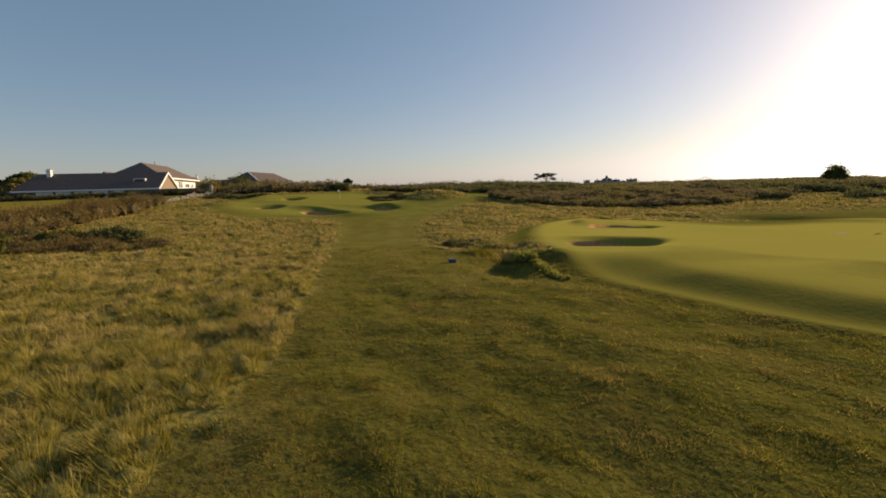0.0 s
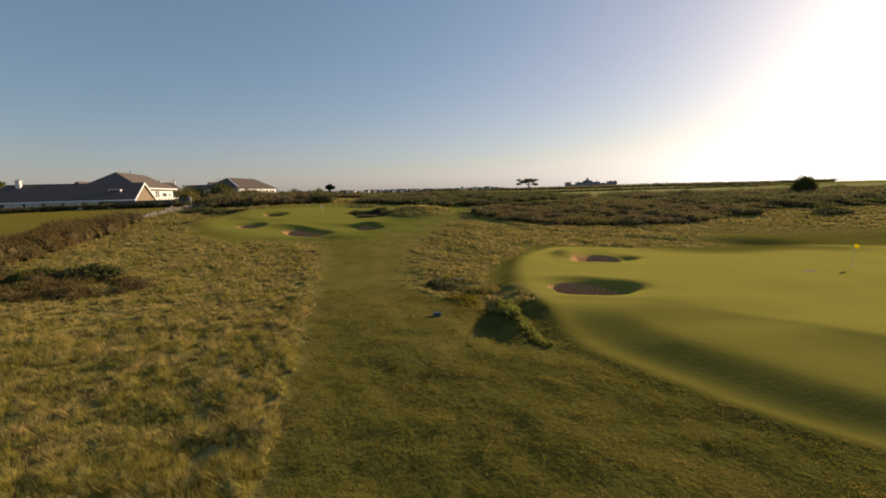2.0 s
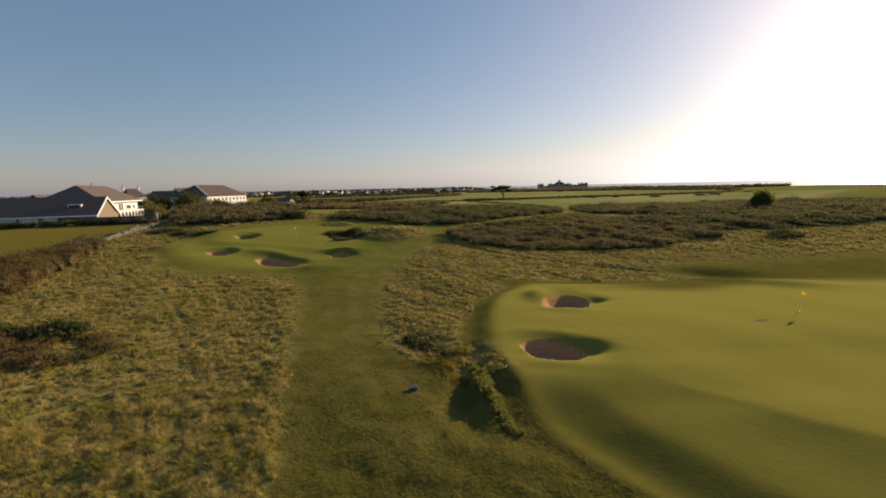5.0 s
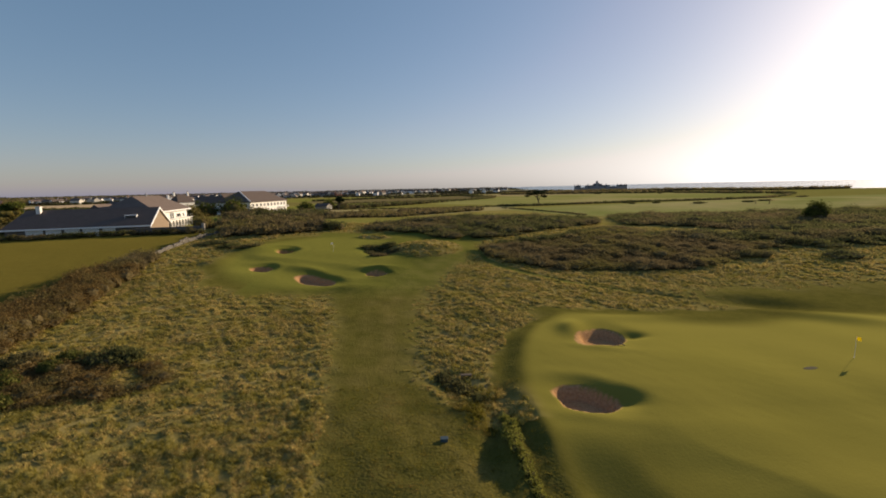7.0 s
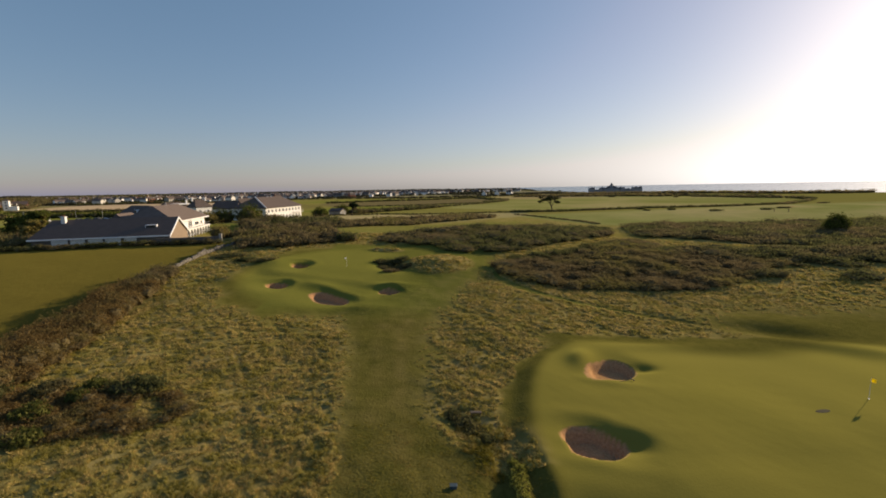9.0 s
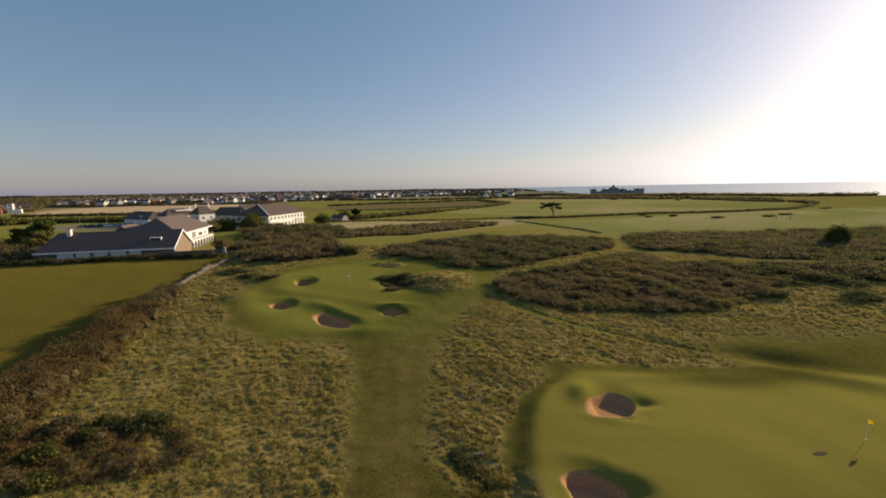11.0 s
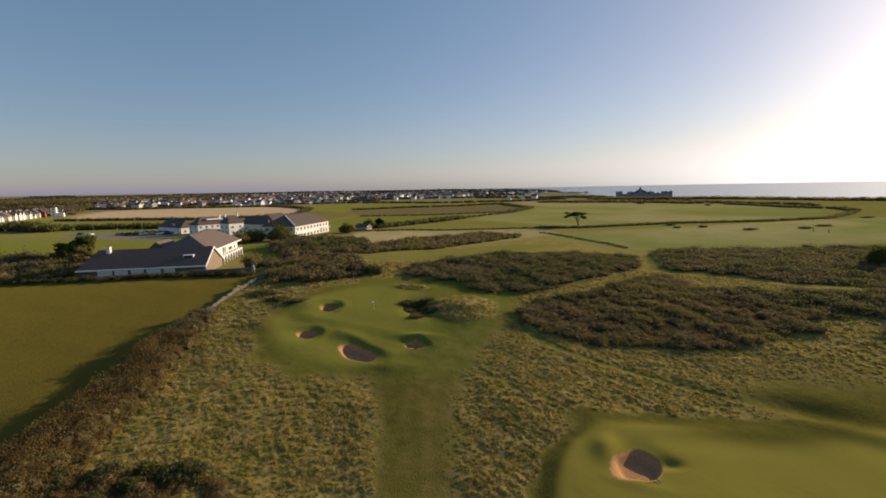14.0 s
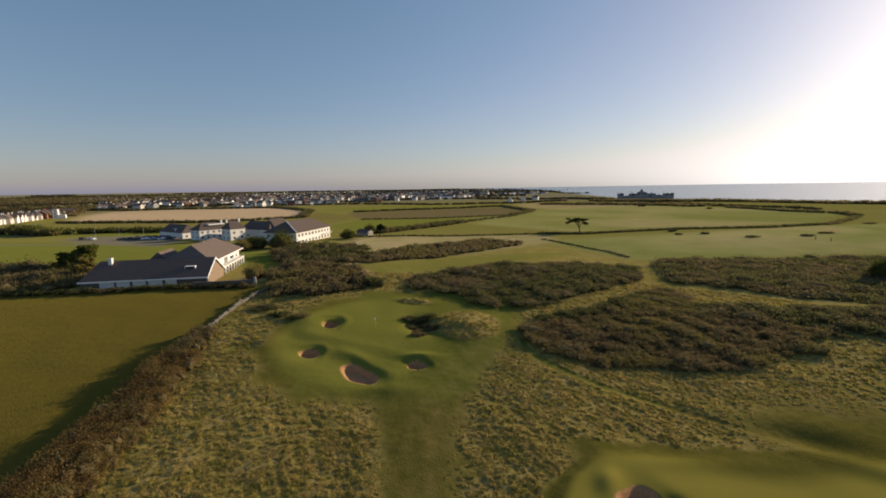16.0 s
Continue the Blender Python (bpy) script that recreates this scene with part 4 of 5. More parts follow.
# The first dark clumps stand in for far bunkers lying in shade.
for bx, by, br, bh in ((132, 208.5, 3.0, 0.8), (156, 211, 3.0, 0.8), (174, 222, 2.6, 0.8), (118, 224, 1.6, 1.0), (108, 238, 1.8, 1.2), (240, 274, 3, 0.8), (104, 222, 1.4, 0.8), (200, 520, 4, 4), (235, 440, 2.5, 2.0)):
    bush(bx, by, br, bh, MAT_GORSE, "small dark clump on the pale fairway, some for shaded bunkers", lumps=5, per=80, size=0.35, wide=1.5)


def tree(x, y, high, crown, mat, label, trunk=0.25, lean=0.0, lumps=26, per=110, size=0.35, bottom=0.35, flat=1.0):
    """A tapered trunk with forking limbs, each ending in clumps of leaves."""
    t = thing("tree", x, y, label, "tree")
    bm = bmesh.new()
    top = Vector((lean * high, 0.1 * high, high * 0.62))
    tube(bm, [(0, 0, -0.3), (lean * high * 0.2, 0, high * 0.2), (lean * high * 0.55, 0.05 * high, high * 0.42), top], [trunk * 1.35, trunk, trunk * 0.75, trunk * 0.35])
    cs, rs = [], []
    limbs = 9
    for i in range(limbs):
        a = 6.283 * i / limbs + rng.uniform(-0.3, 0.3)
        f = 0.45 + 0.5 * i / limbs
        root = Vector((lean * high * f * 0.6, 0.05 * high * f, high * 0.62 * f))
        reach = crown * rng.uniform(0.55, 0.95)
        tip = Vector((lean * high + math.cos(a) * reach, math.sin(a) * reach, high * rng.uniform(bottom + 0.15, 0.86)))
        mid = (root + tip) / 2 + Vector((0, 0, 0.06 * high))
        tube(bm, [root, mid, tip], [trunk * 0.5, trunk * 0.3, trunk * 0.1], 5)
        for _ in range(max(1, lumps // limbs)):
            c = tip + Vector(rng.normal(size=3) * crown * 0.24)
            c.z = min(max(c.z, high * bottom), high * 0.9)
            cs.append(c[:])
            rr = crown * rng.uniform(0.22, 0.42)
            rs.append((rr, rr, rr * 0.75 * flat))
    part("trunk", bm, MAT_BARK, t)
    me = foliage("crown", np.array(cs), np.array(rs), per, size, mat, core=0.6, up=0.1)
    c = new("crown", me)
    c.parent = t
    return t


tree(59.5, 239.0, 8.0, 4.2, MAT_PINE, "wind-bent pine with a flat dark crown by the hedge", 0.3, -0.2, 18, 80, 0.4, 0.55, 0.6)
bush(113.5, 124.5, 3.1, 5.6, MAT_LEAF, "large round thorn bush rising above the gorse", lumps=22, per=260, size=0.3)
tree(-113.5, 117.5, 6.2, 2.4, MAT_AUTUMN, "yellowing tree beside the clubhouse", 0.3, 0.0, 99, 130, 0.38, 0.10)
tree(-125.5, 129.0, 7.0, 3.4, MAT_LEAF, "broad dark green tree behind a yellowing one", 0.35, 0.0, 108, 130, 0.46, 0.10)
bush(-57.0, 236.0, 3.6, 5.0, MAT_LEAF, "dark rounded shrub at the end of a white building", lumps=12, size=0.35)
tree(-47, 216, 7.0, 2.0, MAT_PINE, "small dark pine with an open crown", 0.25, 0.12, 18, 100, 0.42, 0.5, 0.7)
bush(-62.0, 213.0, 4.2, 4.4, MAT_LEAF, "dark rounded shrub at the end of a white building", lumps=14, size=0.35)
bush(-50.0, 242.0, 3.0, 3.4, MAT_HEATH, "brown shrub beside a small stone shed", lumps=10, size=0.35)
bush(-58.0, 147.0, 3.2, 3.6, MAT_GORSE, "dark rounded shrub at the garden's edge", lumps=12, size=0.28)
bush(-64.0, 158.0, 3.6, 3.8, MAT_HEATH, "brown rounded shrub at the garden's edge", lumps=12, size=0.28)
bush(-92.0, 166.0, 3.2, 4.6, MAT_AUTUMN, "yellow-brown shrub beside a white building", lumps=12, size=0.3)

# ---- grass ----


def blades(xy, per, length, width, spread, lean, mat, name, label):
    k = np.repeat(np.arange(len(xy)), per)
    n = len(k)
    a, d = rng.uniform(0, 6.283, n), spread[k] * np.sqrt(rng.random(n))
    x, y = xy[k, 0] + np.cos(a) * d, xy[k, 1] + np.sin(a) * d
    z = ground(x, y) - 0.02
    h = length[k] * (0.55 + 0.6 * rng.random(n))
    b = rng.uniform(0, 6.283, n)
    w = width[k] * (0.7 + 0.6 * rng.random(n))
    tipx = np.cos(a) * h * lean * (0.4 + rng.random(n)) - 0.25 * h
    tipy = np.sin(a) * h * lean * (0.4 + rng.random(n)) - 0.1 * h
    v = np.empty((n, 3, 3))
    v[:, 0] = np.stack([x - np.cos(b) * w, y - np.sin(b) * w, z], 1)
    v[:, 1] = np.stack([x + np.cos(b) * w, y + np.sin(b) * w, z], 1)
    v[:, 2] = np.stack([x + tipx, y + tipy, z + h], 1)
    me = quick_mesh(name, v.reshape(-1, 3), np.arange(n * 3).reshape(-1, 3), {"tip": np.tile([0.0, 0.0, 1.0], n)}, smooth=False)
    me.materials.append(mat)
    return tagged(new(name, me), label, "grass", kind="stuff")


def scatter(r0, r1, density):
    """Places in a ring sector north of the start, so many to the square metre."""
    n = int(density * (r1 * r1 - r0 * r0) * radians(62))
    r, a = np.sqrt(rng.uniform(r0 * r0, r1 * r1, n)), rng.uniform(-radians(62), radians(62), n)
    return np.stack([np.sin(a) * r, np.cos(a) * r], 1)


def rough_mask(x, y):
    m = np.maximum.reduce([mask_mown(x, y), np.maximum(mask_green(x, y), on_apron(x, y)), mask_sand(x, y), mask_field(x, y, 0.5), step(0.4, 0.6, mask_heath(x, y))])
    return m


ditch = np.array([(2.6, 24.6), (1.9, 26.2), (3.4, 26.8), (2.2, 28.2), (3.0, 27.6), (1.5, 28.6), (2.8, 25.6), (3.3, 24.0)])
ditch = np.concatenate([ditch + rng.normal(0, 0.42, ditch.shape) for k in range(4)])
blades(ditch, 90, 0.22 + 0.3 * rng.random(len(ditch)), np.full(len(ditch), 0.014), np.full(len(ditch), 0.36), 0.8, MAT_TURF, "ditch_grass", "tall uncut grass in a shallow ditch")

hedge_strip("bramble", [(4.5, 24.6), (4.35, 22.8), (4.4, 20.9)], 0.6, 0.24, 0.26, 0.52, 170, 0.06, MAT_BRAMBLE, "bright green bramble on the bank below the green", "shrubs")
hedge_strip("bramble", [(4.45, 20.9), (4.6, 19.2), (5.0, 17.4)], 0.5, 0.26, 0.2, 0.24, 120, 0.05, MAT_BRAMBLE, "low trailing bramble at the foot of the bank", "shrubs")
for bx, by, br, bh in ((0.6, 30.6, 0.8, 0.4), (1.5, 29.6, 0.9, 0.5), (2.2, 28.4, 0.9, 0.5), (2.9, 27.2, 0.7, 0.4)):
    bush(bx, by, br, bh, MAT_GORSE, "low dark heather in a hollow beside the mown way", lumps=8, per=200, size=0.08)

HUMPS = []


def tufts():
    got = []
    for r0, r1, dens, length, wide, per in ((4, 14, 14.0, 0.25, 0.007, 110), (14, 28, 11.0, 0.24, 0.010, 76), (28, 50, 8.0, 0.20, 0.018, 44), (50, 80, 6.0, 0.19, 0.028, 32), (80, 125, 1.8, 0.25, 0.06, 26)):
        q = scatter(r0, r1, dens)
        keep = rough_mask(q[:, 0], q[:, 1]) < rng.uniform(0.08, 0.75, len(q))
        clump = ripple(q[:, 0], q[:, 1], 0.85, 5.0)
        q = q[keep & (clump > rng.normal(-0.85, 0.25, len(q)))]
        size = length * (0.55 + 0.9 * rng.random(len(q))) * (1 + 0.3 * ripple(q[:, 0], q[:, 1], 7.0, 0.4)) * (1 + 0.5 * ripple(q[:, 0], q[:, 1], 1.5, 2.4))
        bare = rough_mask(q[:, 0], q[:, 1])
        size = size * (1 - 0.6 * np.clip(bare / 0.7, 0, 1))
        HUMPS.append((q, size, np.full(len(q), 0.6 if r1 < 20 else 0.75 if r1 < 30 else 1.0)))
        got.append((np.repeat(q, per // 2, 0), np.repeat(size, per // 2), np.full(len(q) * (per // 2), wide)))
    return [np.concatenate(v) for v in zip(*got)]


q, size, wide = tufts()
blades(q, 2, size, wide, 0.08 + size * 0.6, 0.55, MAT_ROUGH, "rough_grass", "tussocky rough grass, straw and green")


def tussocks():
    """The matted hearts of the tussocks: low six-sided domes."""
    c, s, far = (np.concatenate(v) for v in zip(*HUMPS))
    keep = rng.random(len(c)) < 1 - 0.2 * far
    c, s, far = c[keep], s[keep], far[keep]
    n = len(c)
    a = np.arange(6) * 1.0472 + rng.uniform(0, 1, (n, 1))
    rr = (0.09 + s * (0.5 + 0.12 * far))[:, None] * rng.uniform(0.75, 1.2, (n, 6))
    x, y = c[:, :1] + np.cos(a) * rr, c[:, 1:] + np.sin(a) * rr
    ring = np.stack([x, y, ground(x.ravel(), y.ravel()).reshape(n, 6) - 0.04], 2)
    top = np.stack([c[:, 0] - 0.12 * s, c[:, 1], ground(c[:, 0], c[:, 1]) + s * rng.uniform(0.3, 0.5, n) * (1 + 0.75 * far)], 1)[:, None]
    v = np.concatenate([ring, top], 1).reshape(-1, 3)
    k = np.arange(6)
    f = np.stack([k, (k + 1) % 6, np.full(6, 6)], 1)[None] + (np.arange(n) * 7)[:, None, None]
    me = quick_mesh("tussock_grass", v, f.reshape(-1, 3), smooth=True)
    me.materials.append(MAT_THATCH)
    tagged(new("tussock_grass", me), "matted tussocks of rough grass", "grass", kind="stuff")


tussocks()


def turf():
    got = []
    for r0, r1, dens, length, wide in ((4, 9, 210, 0.050, 0.006), (9, 16, 80, 0.055, 0.009), (16, 30, 26, 0.06, 0.015)):
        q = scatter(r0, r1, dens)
        m = mask_mown(q[:, 0], q[:, 1]) * (1 - np.maximum(mask_green(q[:, 0], q[:, 1]), on_apron(q[:, 0], q[:, 1]))) * (1 - mask_sand(q[:, 0], q[:, 1]))
        q = q[m > rng.uniform(0.3, 0.9, len(q))]
        tall = 1 + 0.5 * np.maximum(0, ripple(q[:, 0], q[:, 1], 1.6, 3.0)) + 1.0 * (ripple(q[:, 0], q[:, 1], 0.9, 1.0) > 0.45)
        got.append((q, length * tall * (0.7 + 0.6 * rng.random(len(q))), np.full(len(q), wide)))
    return [np.concatenate(v) for v in zip(*got)]


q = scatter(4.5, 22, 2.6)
q = q[(mask_mown(q[:, 0], q[:, 1]) > 0.7) & (mask_green(q[:, 0], q[:, 1]) < 0.1) & (on_apron(q[:, 0], q[:, 1]) < 0.1) & (ripple(q[:, 0], q[:, 1], 2.3, 0.8) > -0.1)]
size = 0.04 + 0.045 * rng.random(len(q))
blades(q, 46, size, 0.004 + 0.0004 * np.hypot(q[:, 0], q[:, 1]), size * 1.5, 0.8, MAT_TURF, "grass_tufts", "stray coarse tufts in the mown turf")

q, size, wide = turf()
blades(q, 6, size, wide, size * 1.1, 0.9, MAT_TURF, "short_grass", "short mown turf with uneven tufts")

# ---- buildings ----


def gable_roof(x0, x1, y0, y1, z0, z1, over=0.4, thick=0.18, hip0=0.0, hip1=0.0):
    """A pitched roof with its ridge along y; hip0 and hip1 pull the ridge ends inwards."""
    xm = (x0 + x1) / 2
    a, b, c, d = x0 - over, x1 + over, y0 - over, y1 + over
    lo = z0 - over * (z1 - z0) / ((x1 - x0) / 2)
    v = [(a, c, lo), (b, c, lo), (b, d, lo), (a, d, lo), (xm, c + hip0, z1), (xm, d - hip1, z1)]
    v += [(p, q, r - thick) for p, q, r in v]
    f = [(0, 4, 5, 3), (1, 2, 5, 4), (6, 9, 11, 10), (7, 10, 11, 8), (0, 3, 9, 6), (1, 7, 8, 2)]
    f += [(0, 1, 4), (6, 10, 7), (0, 6, 7, 1)] if hip0 else [(0, 6, 10, 4), (4, 10, 7, 1)]
    f += [(2, 3, 5), (8, 11, 9), (2, 8, 9, 3)] if hip1 else [(2, 8, 11, 5), (5, 11, 9, 3)]
    return solid(v, f)


def walls_gabled(x0, x1, y0, y1, z0, z1, z2=None):
    """Outer walls up to the eaves, with gables at both y ends up to z2."""
    bm = boxed(x0, x1, y0, y1, z0, z1)
    if z2:
        xm = (x0 + x1) / 2
        for y in (y0, y1 - 0.3):
            vs = [bm.verts.new(p) for p in ((x0, y, z1), (x1, y, z1), (xm, y, z2), (x0, y + 0.3, z1), (x1, y + 0.3, z1), (xm, y + 0.3, z2))]
            for f in ((0, 1, 2), (5, 4, 3), (0, 3, 4, 1), (1, 4, 5, 2), (2, 5, 3, 0)):
                bm.faces.new([vs[i] for i in f])
    return bm


def window(parent, x, y, z, w, h, face, depth=0.12, bars=1, mat=None):
    """A framed window lying on a wall that faces +x, -x, +y or -y (face)."""
    e = boxed(-w / 2, w / 2, -0.03, 0.03, 0, h) if bars < 0 else frame_ring(w, h, bars)
    turn = {"-y": 0, "+x": 90, "+y": 180, "-x": -90}[face]
    ob = part("window", e, mat or MAT_TRIM, parent)
    ob.matrix_local = pose(x, y, z, 0, 0, turn)
    g = part("pane", boxed(-w / 2 + 0.05, w / 2 - 0.05, -0.02, 0.03, 0.05, h - 0.05), MAT_GLASS, ob)
    return ob


def frame_ring(w, h, bars):
    bm = bmesh.new()
    t = 0.09
    box(bm, -w / 2, w / 2, -0.06, 0.06, 0, t)
    box(bm, -w / 2, w / 2, -0.06, 0.06, h - t, h)
    box(bm, -w / 2, -w / 2 + t, -0.06, 0.06, t, h - t)
    box(bm, w / 2 - t, w / 2, -0.06, 0.06, t, h - t)
    for i in range(bars):
        p = -w / 2 + w * (i + 1) / (bars + 1)
        box(bm, p - 0.035, p + 0.035, -0.05, 0.05, t, h - t)
    return bm


def chimney(parent, x, y, z0, z1, w=0.9, mat=None):
    c = part("chimney", boxed(x - w / 2, x + w / 2, y - w / 2, y + w / 2, z0, z1, bev=0.03), mat or MAT_WHITE, parent)
    part("chimney_cap", boxed(x - w / 2 - 0.1, x + w / 2 + 0.1, y - w / 2 - 0.1, y + w / 2 + 0.1, z1 - 0.2, z1 - 0.02), mat or MAT_WHITE, c)
    for k in (-0.2, 0.2):
        part("chimney_pot", tube(bmesh.new(), [(x + k, y, z1 - 0.05), (x + k, y, z1 + 0.35)], [0.14, 0.11], 8), MAT_RED, c)


def arcade(parent, y0, y1, x, z0, z1, n, thick=0.35):
    """A wall facing +x with n round-headed openings right through it."""
    bm = bmesh.new()
    pitch = (y1 - y0) / n
    half, spring = pitch * 0.44, z0 + (z1 - z0) * 0.55
    for i in range(n):
        a, b, m = y0 + pitch * i, y0 + pitch * (i + 1), y0 + pitch * (i + 0.5)
        box(bm, x - thick, x, a, m - half, z0, spring)
        box(bm, x - thick, x, m + half, b, z0, spring)
        arc = [(m - half * math.cos(math.pi * k / 8), spring + half * 1.1 * math.sin(math.pi * k / 8)) for k in range(9)]
        top = [(a + pitch * k / 8, z1) for k in range(9)]
        arc[0], arc[-1] = (m - half, spring), (m + half, spring)
        lower = [(a, spring)] + arc + [(b, spring)]
        upper = [(a, z1)] + top + [(b, z1)]
        rows = []
        for xx in (x, x - thick):
            rows.append([[bm.verts.new((xx, p, q)) for p, q in line] for line in (lower, upper)])
        for k in range(len(lower) - 1):
            bm.faces.new((rows[0][0][k], rows[0][0][k + 1], rows[0][1][k + 1], rows[0][1][k]))
            bm.faces.new((rows[1][0][k + 1], rows[1][0][k], rows[1][1][k], rows[1][1][k + 1]))
            bm.faces.new((rows[0][0][k + 1], rows[0][0][k], rows[1][0][k], rows[1][0][k + 1]))
        bm.faces.new((rows[0][1][0], rows[0][1][-1], rows[1][1][-1], rows[1][1][0]))
    bmesh.ops.remove_doubles(bm, verts=bm.verts, dist=0.0005)
    return part("arcade", bm, MAT_WHITE, parent, "white arcade of round-headed arches")


def clubhouse():
    """The long low wing lies along x, its front at y = 0; the tall block runs back along y."""
    h = thing("clubhouse", -71.2, 109.6, "white clubhouse with long slate roof and arcaded terrace", "building", turn=13.6, z=4.1)
    e, r = 2.75, 6.75
    front = boxed(-30, 0, 0, 13.4, 0, e)
    part("wing_wall", front, MAT_DARKSTONE, h, "dark stone wing wall")
    # pitched roof of the wing, ridge along x
    v = [(-30.6, -0.6, e - 0.3), (0.35, -0.6, e - 0.3), (0.35, 14, e - 0.3), (-30.6, 14, e - 0.3), (-28.6, 6.7, r), (0.35, 6.7, r)]
    v += [(p, q, s - 0.2) for p, q, s in v]
    f = [(0, 1, 5, 4), (2, 3, 4, 5), (3, 0, 4), (6, 10, 11, 7), (8, 11, 10, 9), (9, 10, 6), (0, 6, 7, 1), (1, 7, 11, 5), (5, 11, 8, 2), (2, 8, 9, 3), (3, 9, 6, 0)]
    roof = part("wing_roof", solid(v, f), MAT_SLATE, h, "dark slate wing roof")
    part("gutter", boxed(-30.6, 0.3, -0.72, -0.6, e - 0.62, e - 0.28), MAT_TRIM, h)
    gable = solid([(0.05, 0, e), (0.05, 13.4, e), (0.05, 6.7, r - 0.25), (-0.3, 0, e), (-0.3, 13.4, e), (-0.3, 6.7, r - 0.25)], [(0, 1, 2), (5, 4, 3), (0, 3, 4, 1), (1, 4, 5, 2), (2, 5, 3, 0)])
    part("gable", gable, MAT_BRICK, h, "buff brick gable end")
    part("gable_wall", boxed(0.0, 0.12, 0.2, 13.2, 0, e), MAT_BRICK, h, "buff brick end wall")
    for y0, y1 in ((-0.75, 6.7), (14.15, 6.7)):
        z0 = e - 0.42
        bb = solid([(0.36, y0, z0), (0.36, y1, r + 0.02), (0.36, y1, r - 0.5), (0.36, y0, z0 - 0.5), (0.5, y0, z0), (0.5, y1, r + 0.02), (0.5, y1, r - 0.5), (0.5, y0, z0 - 0.5)], [(0, 1, 2, 3), (7, 6, 5, 4), (0, 4, 5, 1), (1, 5, 6, 2), (2, 6, 7, 3), (3, 7, 4, 0)])
        part("bargeboard", bb, MAT_TRIM, h, "white bargeboard")
    for a, b in ((-25.9, -22.5), (-21.9, -18.8), (-18.1, -15.0), (-14.4, -11.0), (-10.2, -7.5)):
        p = part("front_panel", boxed(a, b, -0.1, -0.004, 0.1, e - 0.7), MAT_WHITE, h, "white rendered panel")
        part("fascia_strip", boxed(a, b, -0.14, -0.1, e - 1.05, e - 0.9), MAT_TRIM, p)
    chimney(h, -25.6, 5.6, r - 1.2, r + 0.9, 0.9)
    s = part("roof_dormer", boxed(-6.3, -3.6, 2.6, 4.6, e + 1.35, e + 2.25, bev=0.04), MAT_TRIM, h, "white box dormer")
    part("dormer_glass", boxed(-6.1, -3.8, 2.55, 2.6, e + 1.45, e + 2.1), MAT_GLASS, s)
    # tall block
    E2, R2 = 5.9, 9.7
    part("main_wall", boxed(-14, -1.4, 8.2, 35.2, 0, E2), MAT_WHITE, h, "white rendered main wall")
    part("main_roof", gable_roof(-14, -1.0, 6.8, 35.2, E2, R2, 0.8, 0.2, 5.5, 5.0), MAT_SLATE_WARM, h, "brown-grey tiled main roof")
    part("fascia", boxed(-0.2, -0.08, 6.2, 35.9, E2 - 0.85, E2 - 0.5), MAT_TRIM, h)
    part("ridge_vent", tube(bmesh.new(), [(-6.4, 18, R2 - 0.2), (-6.4, 18, R2 + 0.7)], [0.15, 0.15], 8), MAT_METAL, h)
    # terrace over the arcade
    arcade(h, 13.0, 34.8, 0.1, -0.7, 2.45, 8)
    # Dark sheet over the white wall, colouring in the shade behind the arches.
    part("arcade_shade", boxed(-1.396, -1.3, 13.2, 34.6, 0, 2.4), MAT_DARKSTONE, h, "dark sheet for the shade behind the arcade arches")
    part("arcade_end", boxed(-1.4, 0.1, 34.8, 35.15, 0, 2.45), MAT_WHITE, h)
    part("terrace", boxed(-1.4, 0.3, 12.9, 35.2, 2.45, 2.65), MAT_WHITE, h)
    rail = part("terrace_rail", boxed(0.02, 0.1, 13.0, 35.1, 3.45, 3.50), MAT_METAL, h, "thin grey terrace rail")
    for i in range(10):
        y = 13.1 + i * 2.4
        part("rail_post", boxed(0.04, 0.08, y - 0.02, y + 0.02, 2.65, 3.45), MAT_METAL, rail)
    part("mid_rail", boxed(0.04, 0.08, 13.0, 35.1, 3.02, 3.05), MAT_METAL, rail)
    for i in range(7):
        part("terrace_step", boxed(-1.2, 0.0, 10.2 + i * 0.38, 10.6 + i * 0.38, 0, 0.35 * (i + 1)), MAT_STONE, h)
    for y, w, hh, z in ((12.0, 3.4, 2.1, 2.7), (9.3, 0.9, 1.4, 3.2), (20.0, 1.3, 1.9, 2.75), (21.8, 1.3, 1.9, 2.75), (27.0, 3.6, 1.1, 3.0), (31.6, 1.4, 1.1, 3.0)):
        window(h, -1.35, y, z, w, hh, "+x", bars=1 if w > 1 else 0)
    for y in (15, 18, 21, 24, 27, 30, 33):
        window(h, -1.26, y, 0.4, 1.4, 1.6, "+x")
    # low cross wing behind
    part("rear_wall", boxed(-22, -14, 15, 24, 0, 4.0), MAT_DARKSTONE, h)
    part("rear_roof", gable_roof(-22, -13.9, 15, 24, 4.0, 7.6, 0.5, 0.18, 0.3, 0.3), MAT_SLATE_WARM, h)
    return h


clubhouse()


